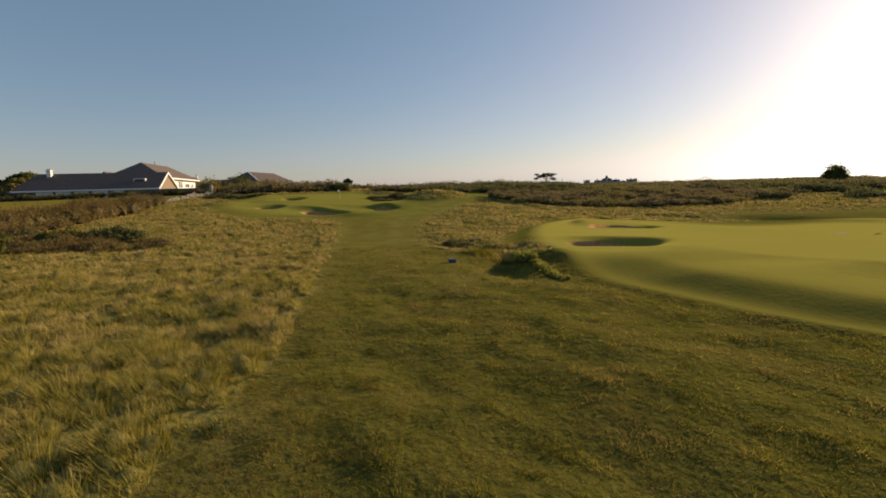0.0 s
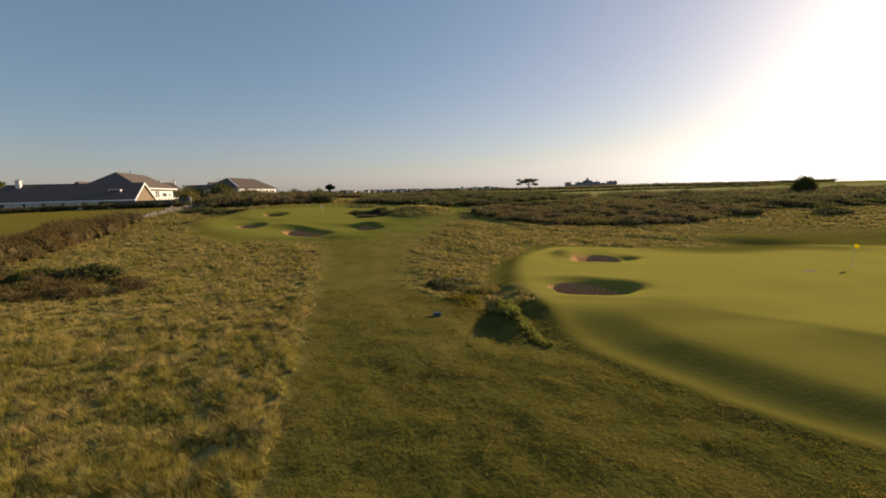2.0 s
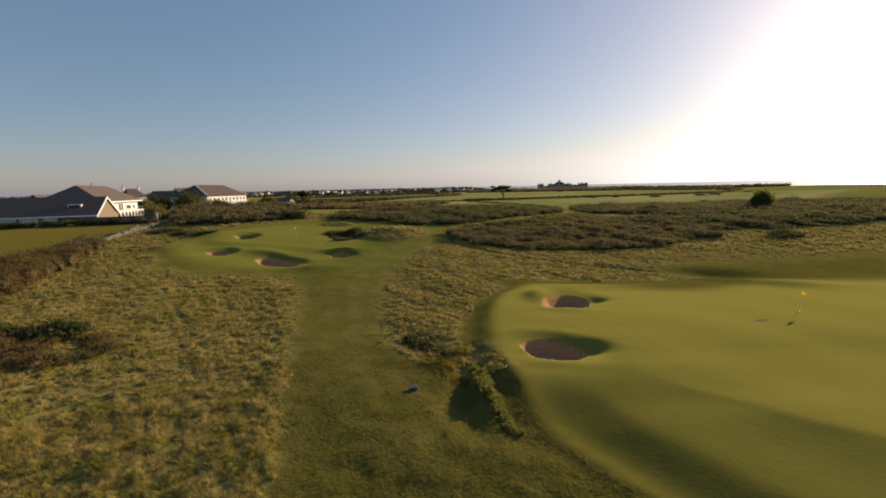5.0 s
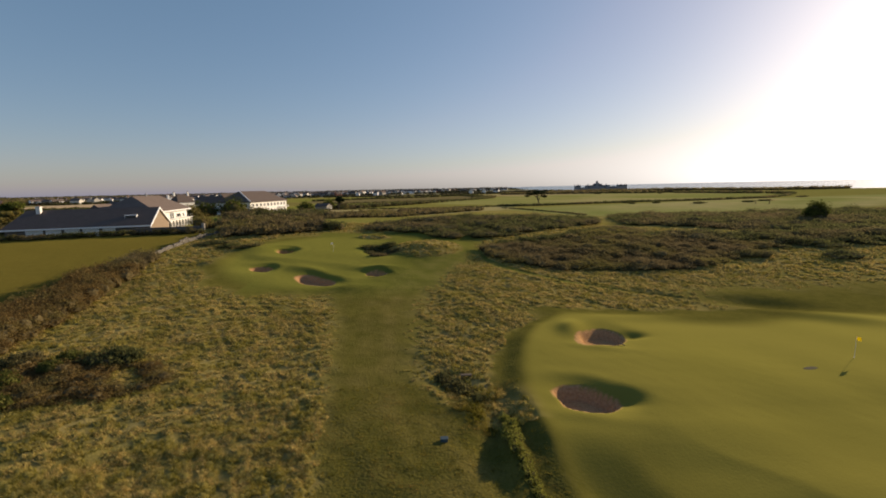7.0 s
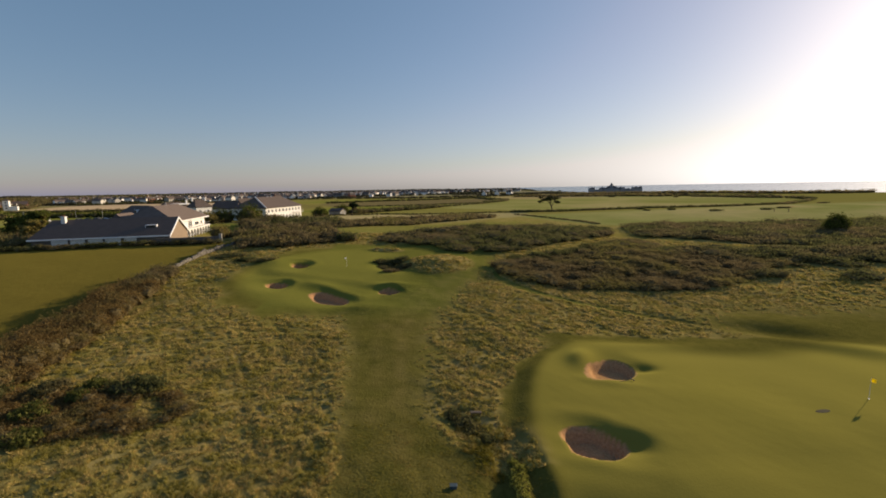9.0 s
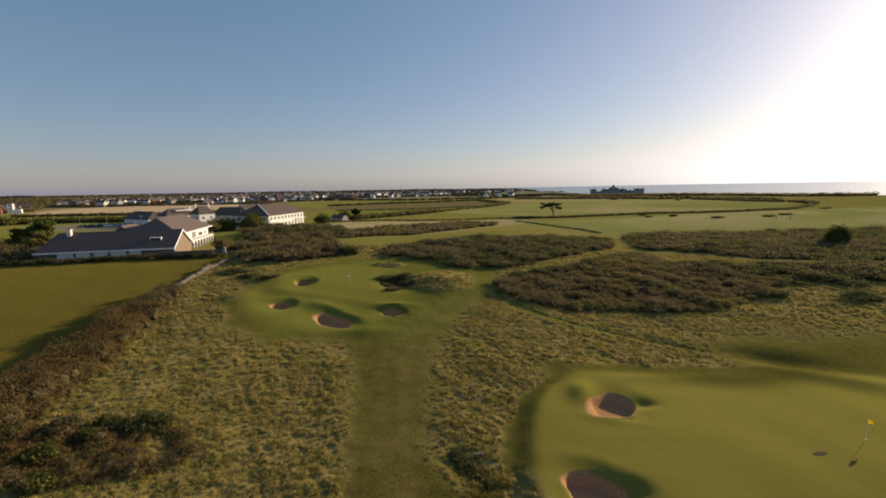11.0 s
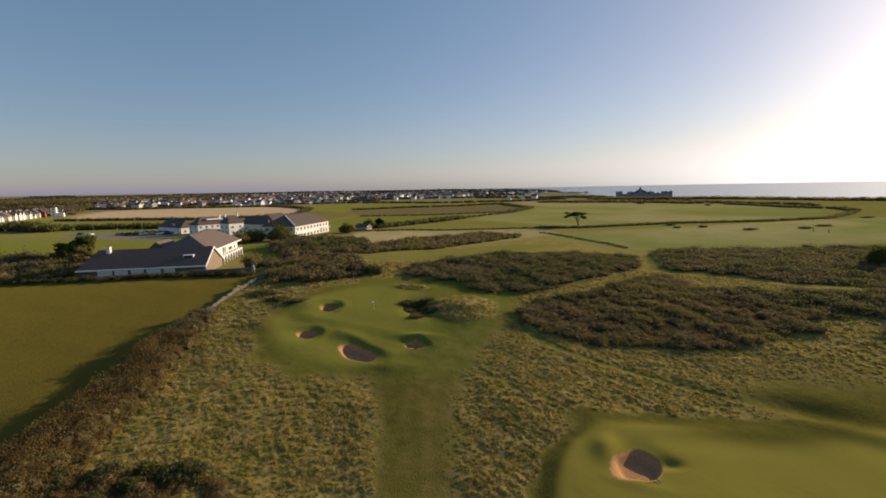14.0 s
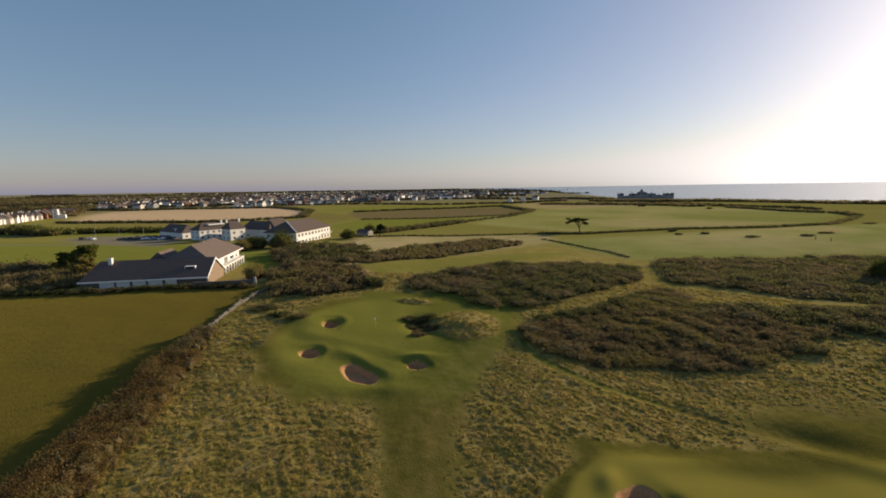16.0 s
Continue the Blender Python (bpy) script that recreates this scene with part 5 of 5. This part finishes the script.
def white_block():
    b = thing("hotel_block", -79.0, 189.0, "white two-storey block with grey hipped roof and windows", "building", turn=-8.0, z=4.0)
    e, r = 6.3, 10.7
    part("wall", boxed(-16, 0, 0, 33, -1, e), MAT_WHITE, b)
    part("roof", gable_roof(-16, 0, 0, 33, e, r, 0.6, 0.2, 6.0, 6.0), MAT_SLATE, b, "grey slate hipped roof")
    part("hip_ridge", tube(bmesh.new(), [(0.6, -0.6, e - 0.2), (-8, 5.4, r + 0.1)], [0.22, 0.22], 6), MAT_TRIM, b, "pale hip ridge tiles")
    for i in range(10):
        window(b, 0.05, 2.2 + i * 3.15, 3.7, 1.5, 1.4, "+x", bars=1)
        window(b, 0.05, 2.2 + i * 3.15, 0.6, 1.5, 1.5, "+x", bars=1)
    for i in range(4):
        window(b, -14 + i * 4, -0.05, 3.7, 1.4, 1.4, "-y", bars=1)
    for i in range(3):
        c = part("balcony", boxed(0.06, 1.3, 24.0 + i * 3.1, 26.4 + i * 3.1, 2.7, 2.85), MAT_TRIM, b)
        part("balcony_rail", boxed(1.22, 1.3, 24.0 + i * 3.1, 26.4 + i * 3.1, 3.65, 3.72), MAT_TRIM, c)
        for k in (0, 2.32):
            part("balcony_post", boxed(1.22, 1.3, 24.0 + i * 3.1 + k, 24.08 + i * 3.1 + k, 2.85, 3.65), MAT_TRIM, c)
    return b


white_block()


def villa(x, y, w, d, e, r, turn, label, wall=None, roof=None, chimneys=1, wins=3, hip=0.0, z=None, group=""):
    v = thing("house", x, y, label, "house", group, turn, z)
    wall, roof = wall or MAT_WHITE, roof or MAT_SLATE
    part("wall", walls_gabled(-w / 2, w / 2, -d / 2, d / 2, -0.5, e, None if hip else r - 0.15), wall, v)
    part("roof", gable_roof(-w / 2, w / 2, -d / 2, d / 2, e, r, 0.35, 0.18, hip, hip), roof, v)
    for k in range(chimneys):
        chimney(v, 0, (-1) ** k * (d / 2 - 0.7), r - 0.8, r + 1.0, 0.8, wall)
    for i in range(wins):
        p = -d / 2 + d * (i + 0.5) / wins
        for z0 in ((0.8, 3.4) if e > 4.5 else (0.8,)):
            window(v, w / 2 + 0.03, p, z0, 1.2, 1.3, "+x", bars=1)
    for i in range(2):
        p = -w / 2 + w * (i + 0.5) / 2
        for z0 in ((0.8, 3.4) if e > 4.5 else (0.8,)):
            window(v, p, -d / 2 - 0.03, z0, 1.2, 1.3, "-y", bars=1)
    return v


hotel = villa(-140, 221, 9, 15, 5.6, 8.8, -30, "white two-storey hotel wing with slate hipped roof", chimneys=1, wins=5, hip=4.0)
part("flat_roof", boxed(-1.0, 3.6, -2, 6.5, 7.4, 8.0, bev=0.03), MAT_TRIM, hotel, "white flat roof terrace")
villa(-122, 213, 8, 8, 6.4, 9.8, -30, "tall white hotel bay with slate roof and chimneys", chimneys=2, wins=2, hip=2.5)
villa(-114, 226, 8, 20, 5.0, 8.8, 70, "white hotel link range with dark slate roof", chimneys=0, wins=3, hip=3.0)
villa(-106, 228, 8, 9, 6.2, 10.0, -25, "white gabled hotel pavilion with slate roof", chimneys=0, wins=2)
annexe = villa(-164, 231, 9, 24, 3.8, 7.4, 62, "low white hotel annexe with dark slate roof", chimneys=0, wins=3, hip=3.0)
dormer = part("dormer", boxed(-4.2, -1.6, -4, -2.2, 3.6, 5.3, bev=0.03), MAT_TRIM, annexe, "white dormer")
part("dormer_glass", boxed(-4.26, -4.2, -3.8, -2.4, 3.9, 5.1), MAT_GLASS, dormer)
villa(-57.0, 227, 5, 7, 2.4, 3.6, 70, "small stone shed beside a field", MAT_STONE, MAT_SLATE, 0, 1)

# garden wall in front of the clubhouse
gw = thing("garden_wall", -57.5, 107.2, "dark stone garden wall before the clubhouse", "wall", turn=13.6)
part("wall", boxed(-14, 0.4, -0.2, 0.2, -0.6, 1.35, bev=0.04), MAT_DARKSTONE, gw)
part("coping", boxed(-14.05, 0.45, -0.27, 0.27, 1.354, 1.48, bev=0.03), MAT_DARKSTONE, gw)
part("gatepost", boxed(0.45, 1.1, -0.33, 0.33, -0.4, 2.1, bev=0.05), MAT_STONE, gw, "pale stone gatepost")


# dry stone wall along the field
def stone_wall(line, high, label):
    line = np.array(line, float)
    seg = np.hypot(*np.diff(line, axis=0).T)
    s = np.concatenate([[0], np.cumsum(seg)])
    w = new("stone_wall")
    x0, y0 = line[0]
    w.location = (x0, y0, float(ground(x0, y0)))
    tagged(w, label, "wall", kind="")
    bm, caps = bmesh.new(), bmesh.new()
    t, k = 0.0, 0
    while t < s[-1]:
        x, y = np.interp(t, s, line[:, 0]), np.interp(t, s, line[:, 1])
        z = float(ground(x, y)) - w.location.z
        worn = 0.72 + 0.3 * math.sin(t * 0.6) * math.sin(t * 0.23 + 1) + rng.uniform(-0.2, 0.15)
        z1 = z - 0.15
        while z1 < z + high * worn:
            hh = rng.uniform(0.16, 0.3)
            sx, sy = rng.uniform(0.2, 0.4), rng.uniform(0.25, 0.48)
            jx, jy = rng.uniform(-0.1, 0.1, 2)
            top = z1 + hh >= z + high * worn
            px, py = x - x0 + jx, y - y0 + jy
            box(caps if top else bm, px - sx / 2, px + sx / 2, py - sy / 2, py + sy / 2, z1, z1 + hh)
            z1 += hh
        t += 0.42
        k += 1
    part("stones", bm, MAT_RUBBLE, w)["kind"] = "stuff"
    part("cap_stones", caps, MAT_RUBBLE, w, "pale cap stones")["kind"] = "stuff"


stone_wall([(-50.7, 73), (-51.5, 82), (-52.2, 90), (-52.0, 99), (-51.2, 106)], 0.85, "tumbled dry stone wall along the field")

# ---- the great house on the shore ----


def great_house():
    g = thing("convalescent_house", 283, 730, "long grey stone Victorian building with gables and turret", "building", turn=-21.0)
    part("wall", boxed(-30, 24, 0, 16, -2, 9), MAT_CASTLE, g)
    part("roof", solid([(-30.5, -0.5, 9), (24.5, -0.5, 9), (24.5, 16.5, 9), (-30.5, 16.5, 9), (-30.5, 8, 13.5), (24.5, 8, 13.5)], [(0, 1, 5, 4), (2, 3, 4, 5), (0, 4, 3), (1, 2, 5), (3, 2, 1, 0)]), MAT_GREYSLATE, g)
    for x, w, top in ((-27, 8, 13.5), (-17, 6, 12.5), (-4, 12, 17), (9, 6, 13), (20, 8, 14)):
        bay = part("bay", boxed(x - w / 2, x + w / 2, -2.5, 3, -2, 9.5), MAT_CASTLE, g)
        part("bay_roof", gable_roof(x - w / 2, x + w / 2, -2.5, 8, 9.5, top, 0.3), MAT_GREYSLATE, bay)
        part("bay_gable", solid([(x - w / 2, -2.5, 9.5), (x + w / 2, -2.5, 9.5), (x, -2.5, top - 0.2), (x - w / 2, -2.1, 9.5), (x + w / 2, -2.1, 9.5), (x, -2.1, top - 0.2)], [(0, 1, 2), (5, 4, 3), (0, 3, 4, 1), (1, 4, 5, 2), (2, 5, 3, 0)]), MAT_CASTLE, bay)
    part("central_block", boxed(-15, 7, -1.2, 14, -2, 12.6), MAT_CASTLE, g)
    part("central_roof", solid([(-15.4, -1.6, 12.6), (7.4, -1.6, 12.6), (7.4, 14.4, 12.6), (-15.4, 14.4, 12.6), (-9, 6.4, 18.0), (1, 6.4, 18.0)], [(0, 1, 5, 4), (2, 3, 4, 5), (1, 2, 5), (3, 0, 4), (3, 2, 1, 0)]), MAT_GREYSLATE, g)
    for x, w, top in ((-12.5, 4.5, 17.0), (4.5, 4.5, 17.0)):
        part("central_gable", gable_roof(x - w / 2, x + w / 2, -1.7, 6, 12.6, top, 0.2, 0.18, 0.4, 0.4), MAT_GREYSLATE, g)
    t = part("turret", tube(bmesh.new(), [(-4, 2, 12), (-4, 2, 19.5)], [2.8, 2.8], 12), MAT_CASTLE, g)
    part("dome", tube(bmesh.new(), [(-4, 2, 19.5), (-4, 2, 21), (-4, 2, 22.2), (-4, 2, 24.2)], [3.2, 2.6, 1.2, 0.15], 12), MAT_GREYSLATE, t)
    for x, w in ((-22, 5), (13, 5), (-44, 5), (46, 6), (55, 6)):
        part("front_gable", gable_roof(x - w / 2, x + w / 2, -0.6, 8, 9 if abs(x) < 30 else 11, 13 if abs(x) < 30 else 15.5, 0.2, 0.18, 0.4, 0.4), MAT_GREYSLATE, g)
    for x in (-24, -12, 6, 16):
        part("chimney_stack", boxed(x - 1, x + 1, 8, 9.4, 12, 16.5), MAT_CASTLE, g)
    part("link_wing", boxed(24, 38, 3, 13, -2, 9), MAT_CASTLE, g)
    part("link_roof", gable_roof(24, 38, 3, 13, 9, 11.5, 0.2, 0.18, 2, 2), MAT_GREYSLATE, g)
    part("tower_wing", boxed(-54, -40, 0, 14, -2, 11.5), MAT_CASTLE, g)
    for x in (-53, -47, -41):
        part("tower_chimney", boxed(x - 0.9, x + 0.9, 6, 7.8, 11.4, 15.5), MAT_CASTLE, g)
    part("tower_roof", gable_roof(-54, -40, 0, 14, 11.5, 14.5, 0.2, 0.18, 3, 3), MAT_GREYSLATE, g)
    part("link_west", boxed(-40, -30, 3, 13, -2, 9), MAT_CASTLE, g)
    part("east_block", boxed(38, 60, 0, 15, -2, 12.5), MAT_CASTLE, g)
    part("parapet", boxed(37.8, 60.2, -0.2, 15.2, 12.504, 13.2), MAT_CASTLE, g)
    for x in (40, 49, 58):
        part("east_chimney", boxed(x - 0.9, x + 0.9, 6, 7.8, 13.2, 15), MAT_CASTLE, g)
    for i in range(18):
        x = -29 + i * 3.0
        for z0 in (1, 5):
            window(g, x, -0.05 if not (-10 < x < 2) else -2.56, z0, 1.3, 2.0, "-y")
    g.scale = (0.74, 0.74, 0.74)
    return g


great_house()

# ---- the town ----
TOWN = {}
specs = [(7, 10, 5.2, 8.2, MAT_WHITE, MAT_SLATE, "white house with grey slate roof in the town"), (8, 13, 5.2, 8.4, MAT_CREAM, MAT_SLATE_WARM, "cream house with brown tiled roof in the town"), (7, 9, 2.7, 5.8, MAT_WHITE, MAT_SLATE_WARM, "white bungalow with brown roof in the town"), (8, 16, 5.4, 8.8, MAT_STONE, MAT_SLATE, "grey stone house with slate roof in the town"), (8, 12, 5.2, 8.6, MAT_RED, MAT_SLATE, "red brick house with slate roof in the town")]
town_rng = random.Random(5)


def town_house(x, y, k, turn):
    w, d, e, r, wall, roof, label = specs[k]
    if k in TOWN:
        copy_thing(TOWN[k], pose(x, y, float(ground(x, y)) - 0.1, 0, 0, turn))
        return
    v = TOWN[k] = thing("house", x, y, label, "house", "houses of the town", turn)
    part("wall", walls_gabled(-w / 2, w / 2, -d / 2, d / 2, -1.0, e, r - 0.15), wall, v)
    part("roof", gable_roof(-w / 2, w / 2, -d / 2, d / 2, e, r, 0.35, 0.18), roof, v)
    part("chimney", boxed(-0.5, 0.5, d / 2 - 1.2, d / 2 - 0.2, r - 1.0, r + 1.1), wall, v)
    for p in (-d / 4, d / 4):
        for f in (-1, 1):
            part("window", boxed(f * w / 2 - 0.05, f * w / 2 + 0.05, p - 0.8, p + 0.8, e - 1.7, e - 0.4), MAT_GLASS, v)


def town_place():
    az = radians(town_rng.uniform(-43, 10))
    dist = 780 + 1500 * town_rng.random() ** 1.3
    dist += 60 * math.sin(az * 17) + 500 * max(0, math.degrees(az) + 14) / 24
    return math.sin(az) * dist, math.cos(az) * dist


for i in range(235):
    town_house(*town_place(), town_rng.choice((0, 0, 1, 1, 2, 2, 3, 3, 4)), town_rng.uniform(0, 180))


def distant_houses(n):
    """The rest of the town, too far to tell one house from the next."""
    v, walls, roofs = [], [], []
    for i in range(n):
        x, y = town_place()
        if i % 2:
            x, y = x * 1.35, y * 1.35
        z, a = float(ground(x, y)), town_rng.uniform(0, 3.14)
        w, d, e = town_rng.uniform(3, 4.5), town_rng.uniform(4.5, 8), town_rng.choice((2.8, 4.8, 5.4))
        r, c, s = e + w * 0.75, math.cos(a), math.sin(a)
        k = len(v)
        pts = [(-w, -d, -1), (w, -d, -1), (w, d, -1), (-w, d, -1), (-w, -d, e), (w, -d, e), (w, d, e), (-w, d, e), (0, -d, r), (0, d, r)]
        pts += [(-w - 0.3, -d - 0.3, e - 0.2), (w + 0.3, -d - 0.3, e - 0.2), (w + 0.3, d + 0.3, e - 0.2), (-w - 0.3, d + 0.3, e - 0.2), (0, -d - 0.3, r + 0.1), (0, d + 0.3, r + 0.1)]
        v += [(x + p * c - q * s, y + p * s + q * c, z + h) for p, q, h in pts]
        walls += [(k, k + 1, k + 5), (k, k + 5, k + 4), (k + 1, k + 2, k + 6), (k + 1, k + 6, k + 5), (k + 2, k + 3, k + 7), (k + 2, k + 7, k + 6), (k + 3, k, k + 4), (k + 3, k + 4, k + 7), (k + 4, k + 5, k + 8), (k + 6, k + 7, k + 9)]
        roofs += [(k + 10, k + 14, k + 13), (k + 14, k + 15, k + 13), (k + 11, k + 12, k + 14), (k + 12, k + 15, k + 14)]
    me = quick_mesh("distant_houses", np.array(v), np.array(walls + roofs), smooth=False)
    me.materials.append(MAT_TOWN)
    me.materials.append(MAT_SLATE_WARM)
    me.polygons.foreach_set("material_index", np.repeat([0, 1], [len(walls), len(roofs)]).astype(np.int32))
    tagged(new("distant_houses", me), "dense distant town of mostly white houses", "houses", kind="stuff")


distant_houses(900)
for i in range(14):
    town_house(-432 - i * 3 + town_rng.uniform(-6, 6), 385 + i * 7 + town_rng.uniform(-4, 4), town_rng.choice((0, 0, 1, 2, 4)), town_rng.choice((40, 130)))
for i in range(15):
    town_house(-398 - i * 3.4 + town_rng.uniform(-2, 2), 330 + i * 6.2, town_rng.choice((0, 0, 2, 1, 0)), town_rng.choice((35, 40, 125)))
tower = thing("tower_house", -428, 418, "white rendered tower house with a slate cap", "house", turn=30)
part("wall", boxed(-2.2, 2.2, -2.2, 2.2, -1, 9.5, bev=0.05), MAT_WHITE, tower)
part("roof", solid([(-2.5, -2.5, 9.5), (2.5, -2.5, 9.5), (2.5, 2.5, 9.5), (-2.5, 2.5, 9.5), (0, 0, 11.5)], [(0, 1, 4), (1, 2, 4), (2, 3, 4), (3, 0, 4), (3, 2, 1, 0)]), MAT_SLATE, tower)
part("side_wing", boxed(2.2, 8, -2.0, 2.0, -1, 4.0, bev=0.05), MAT_WHITE, tower)
for z0 in (1.5, 4.2, 7.0):
    window(tower, 0, -2.24, z0, 1.4, 1.6, "-y")
for x, y in ((62, 690), (88, 735), (120, 810), (-300, 700), (-335, 690)):
    town_house(x, y, 0, town_rng.uniform(0, 180))
for i in range(58):
    az = radians(-44 + i * 0.9 + town_rng.uniform(-0.7, 0.7))
    dist = town_rng.uniform(800, 1900)
    x, y = math.sin(az) * dist, math.cos(az) * dist
    hedge_strip("town_trees", [(x - 60, y), (x, y + 10), (x + 60, y)], 14, 9.0, 4.5, 3.6, 30, 1.5, MAT_WOODS, "dark trees among the town houses", "trees")

# ---- cars ----


def car(paint, label):
    c = thing("car", 0, 0, label, "car", "cars in the car park", z=0)
    side = [(-2.1, 0.35), (-2.1, 0.85), (-1.2, 1.0), (-0.6, 1.45), (0.9, 1.45), (1.6, 1.0), (2.1, 0.9), (2.1, 0.35)]
    bm = bmesh.new()
    a = [bm.verts.new((x, -0.85 if z < 1.2 else -0.65, z)) for x, z in side]
    b = [bm.verts.new((x, 0.85 if z < 1.2 else 0.65, z)) for x, z in side]
    bm.faces.new(a)
    bm.faces.new(b[::-1])
    for i in range(len(side)):
        j = (i + 1) % len(side)
        bm.faces.new((a[i], b[i], b[j], a[j]))
    part("body", bm, paint, c)
    part("windscreen", solid([(-1.18, -0.7, 1.02), (-1.18, 0.7, 1.02), (-0.62, 0.58, 1.46), (-0.62, -0.58, 1.46), (-1.1, -0.7, 1.0), (-1.1, 0.7, 1.0), (-0.55, 0.58, 1.43), (-0.55, -0.58, 1.43)], [(0, 1, 2, 3), (7, 6, 5, 4), (0, 4, 5, 1), (1, 5, 6, 2), (2, 6, 7, 3), (3, 7, 4, 0)]), MAT_TINT, c)
    part("side_glass", boxed(-0.6, 1.1, -0.755, 0.755, 1.02, 1.36), MAT_TINT, c)
    for x in (-1.35, 1.35):
        for y in (-0.86, 0.68):
            part("wheel", tube(bmesh.new(), [(x, y, 0.32), (x, y + 0.18, 0.32)], [0.32, 0.32], 12), MAT_RUBBER, c)
    return c


models = [car(m, n + " car parked on the tarmac") for n, m in CAR_PAINTS]
park = random.Random(3)
for i, m in enumerate(models):
    m.matrix_world = pose(-158 - i * 3.0, 226 + i * 0.5, float(ground(-158 - i * 3.0, 226 + i * 0.5)), 0, 0, 80)
for i in range(15):
    row = i % 2
    x, y = -157 - i * 2.3 + park.uniform(-0.5, 0.5), (228 if row else 219) + i * 0.1
    copy_thing(models[park.choice((1, 1, 1, 0, 1, 2, 3))], pose(x, y, float(ground(x, y)), 0, 0, 75))
copy_thing(models[0], pose(-208, 222, float(ground(-208, 222)), 0, 0, 165))
copy_thing(models[1], pose(-214, 222.5, float(ground(-214, 222.5)), 0, 0, 165))
for i in range(6):
    x, y = -160 - i * 17, 238 + i * 2
    lamp = thing("street_lamp", x, y, "tall grey lamp post beside the car park", "lamp post", "car park lamps")
    part("pole", tube(bmesh.new(), [(0, 0, 0), (0, 0, 4.6)], [0.08, 0.05], 8), MAT_METAL, lamp)
    part("lamp_head", boxed(-0.12, 0.5, -0.12, 0.12, 4.55, 4.68, bev=0.03), MAT_METAL, lamp)

# ---- on the course ----


def flagstick(x, y, cloth, label, turn=0.0, tall=1.75):
    f = thing("flagstick", x, y, label, "golf flag", turn=turn)
    part("pole", tube(bmesh.new(), [(0, 0, -0.1), (0, 0, tall)], [0.016, 0.011], 8), MAT_TRIM, f)
    bm = bmesh.new()
    cols = 7
    rows = [[bm.verts.new((0.015 + 0.36 * i / cols, 0.06 * math.sin(i * 1.3) * i / cols, tall - 0.03 - 0.3 * k - 0.1 * (i / cols) ** 2)) for i in range(cols + 1)] for k in (0, 1)]
    for i in range(cols):
        bm.faces.new((rows[0][i], rows[1][i], rows[1][i + 1], rows[0][i + 1]))
    bmesh.ops.solidify(bm, geom=list(bm.faces), thickness=0.008)
    part("flag", bm, cloth, f)
    part("cup", tube(bmesh.new(), [(0, 0, -0.1), (0, 0, 0.012)], [0.055, 0.055], 12), MAT_TRIM, f)
    return f


flagstick(33.9, 32.3, MAT_YELLOW, "white pole with yellow flag on the green", -10)
flagstick(-18.7, 80.2, MAT_TRIM, "white pole with pale flag on the far green", 200)

tap = thing("drain_cover", 0.5, 22.4, "small blue box in worn turf", "box")
part("casing", boxed(-0.2, 0.2, -0.14, 0.14, -0.1, 0.16, bev=0.02), MAT_BLUE, tap)
part("lid", boxed(-0.22, 0.22, -0.16, 0.16, 0.162, 0.2, bev=0.01), MAT_BLUE, tap)
board = thing("low_bench", 2.35, 30.3, "low dark wooden board on short legs", "bench")
part("plank", boxed(-0.42, 0.42, -0.15, 0.15, 0.36, 0.42, bev=0.01), MAT_WOOD, board)
for x in (-0.34, 0.34):
    part("leg", boxed(x - 0.04, x + 0.04, -0.1, 0.1, -0.1, 0.36), MAT_WOOD, board)
for x, y, tl in ((-9.0, 63.2, 40), (15.6, 35.2, 20)):
    rk = thing("bunker_rake", x, y, "wooden rake lying beside a bunker", "rake", "bunker rakes", tl)
    part("handle", tube(bmesh.new(), [(-0.8, 0, 0.06), (0.8, 0, 0.05)], [0.018, 0.018], 6), MAT_WOOD, rk)
    hd = part("head", boxed(0.78, 0.84, -0.3, 0.3, 0.03, 0.08), MAT_WOOD, rk)
    for i in range(8):
        part("tine", boxed(0.8, 0.82, -0.28 + i * 0.08, -0.265 + i * 0.08, -0.02, 0.03), MAT_WOOD, hd)
divot = thing("turf_mat", 28.6, 30.4, "dark patch of laid turf on the green", "turf", turn=12)
part("sod", tube(bmesh.new(), [(0, 0, -0.05), (0, 0, 0.05), (0, 0, 0.07)], [0.42, 0.40, 0.2], 14), MAT_SOD, divot)
divot.scale = (1.6, 0.6, 0.3)
for px, py in ((155, 194.7), (151.7, 198.8)):
    mk = thing("marker_post", px, py, "dark marker post on the far fairway", "post", "fairway posts")
    part("post", boxed(-0.12, 0.12, -0.12, 0.12, -0.2, 1.5, bev=0.02), MAT_WOOD, mk)
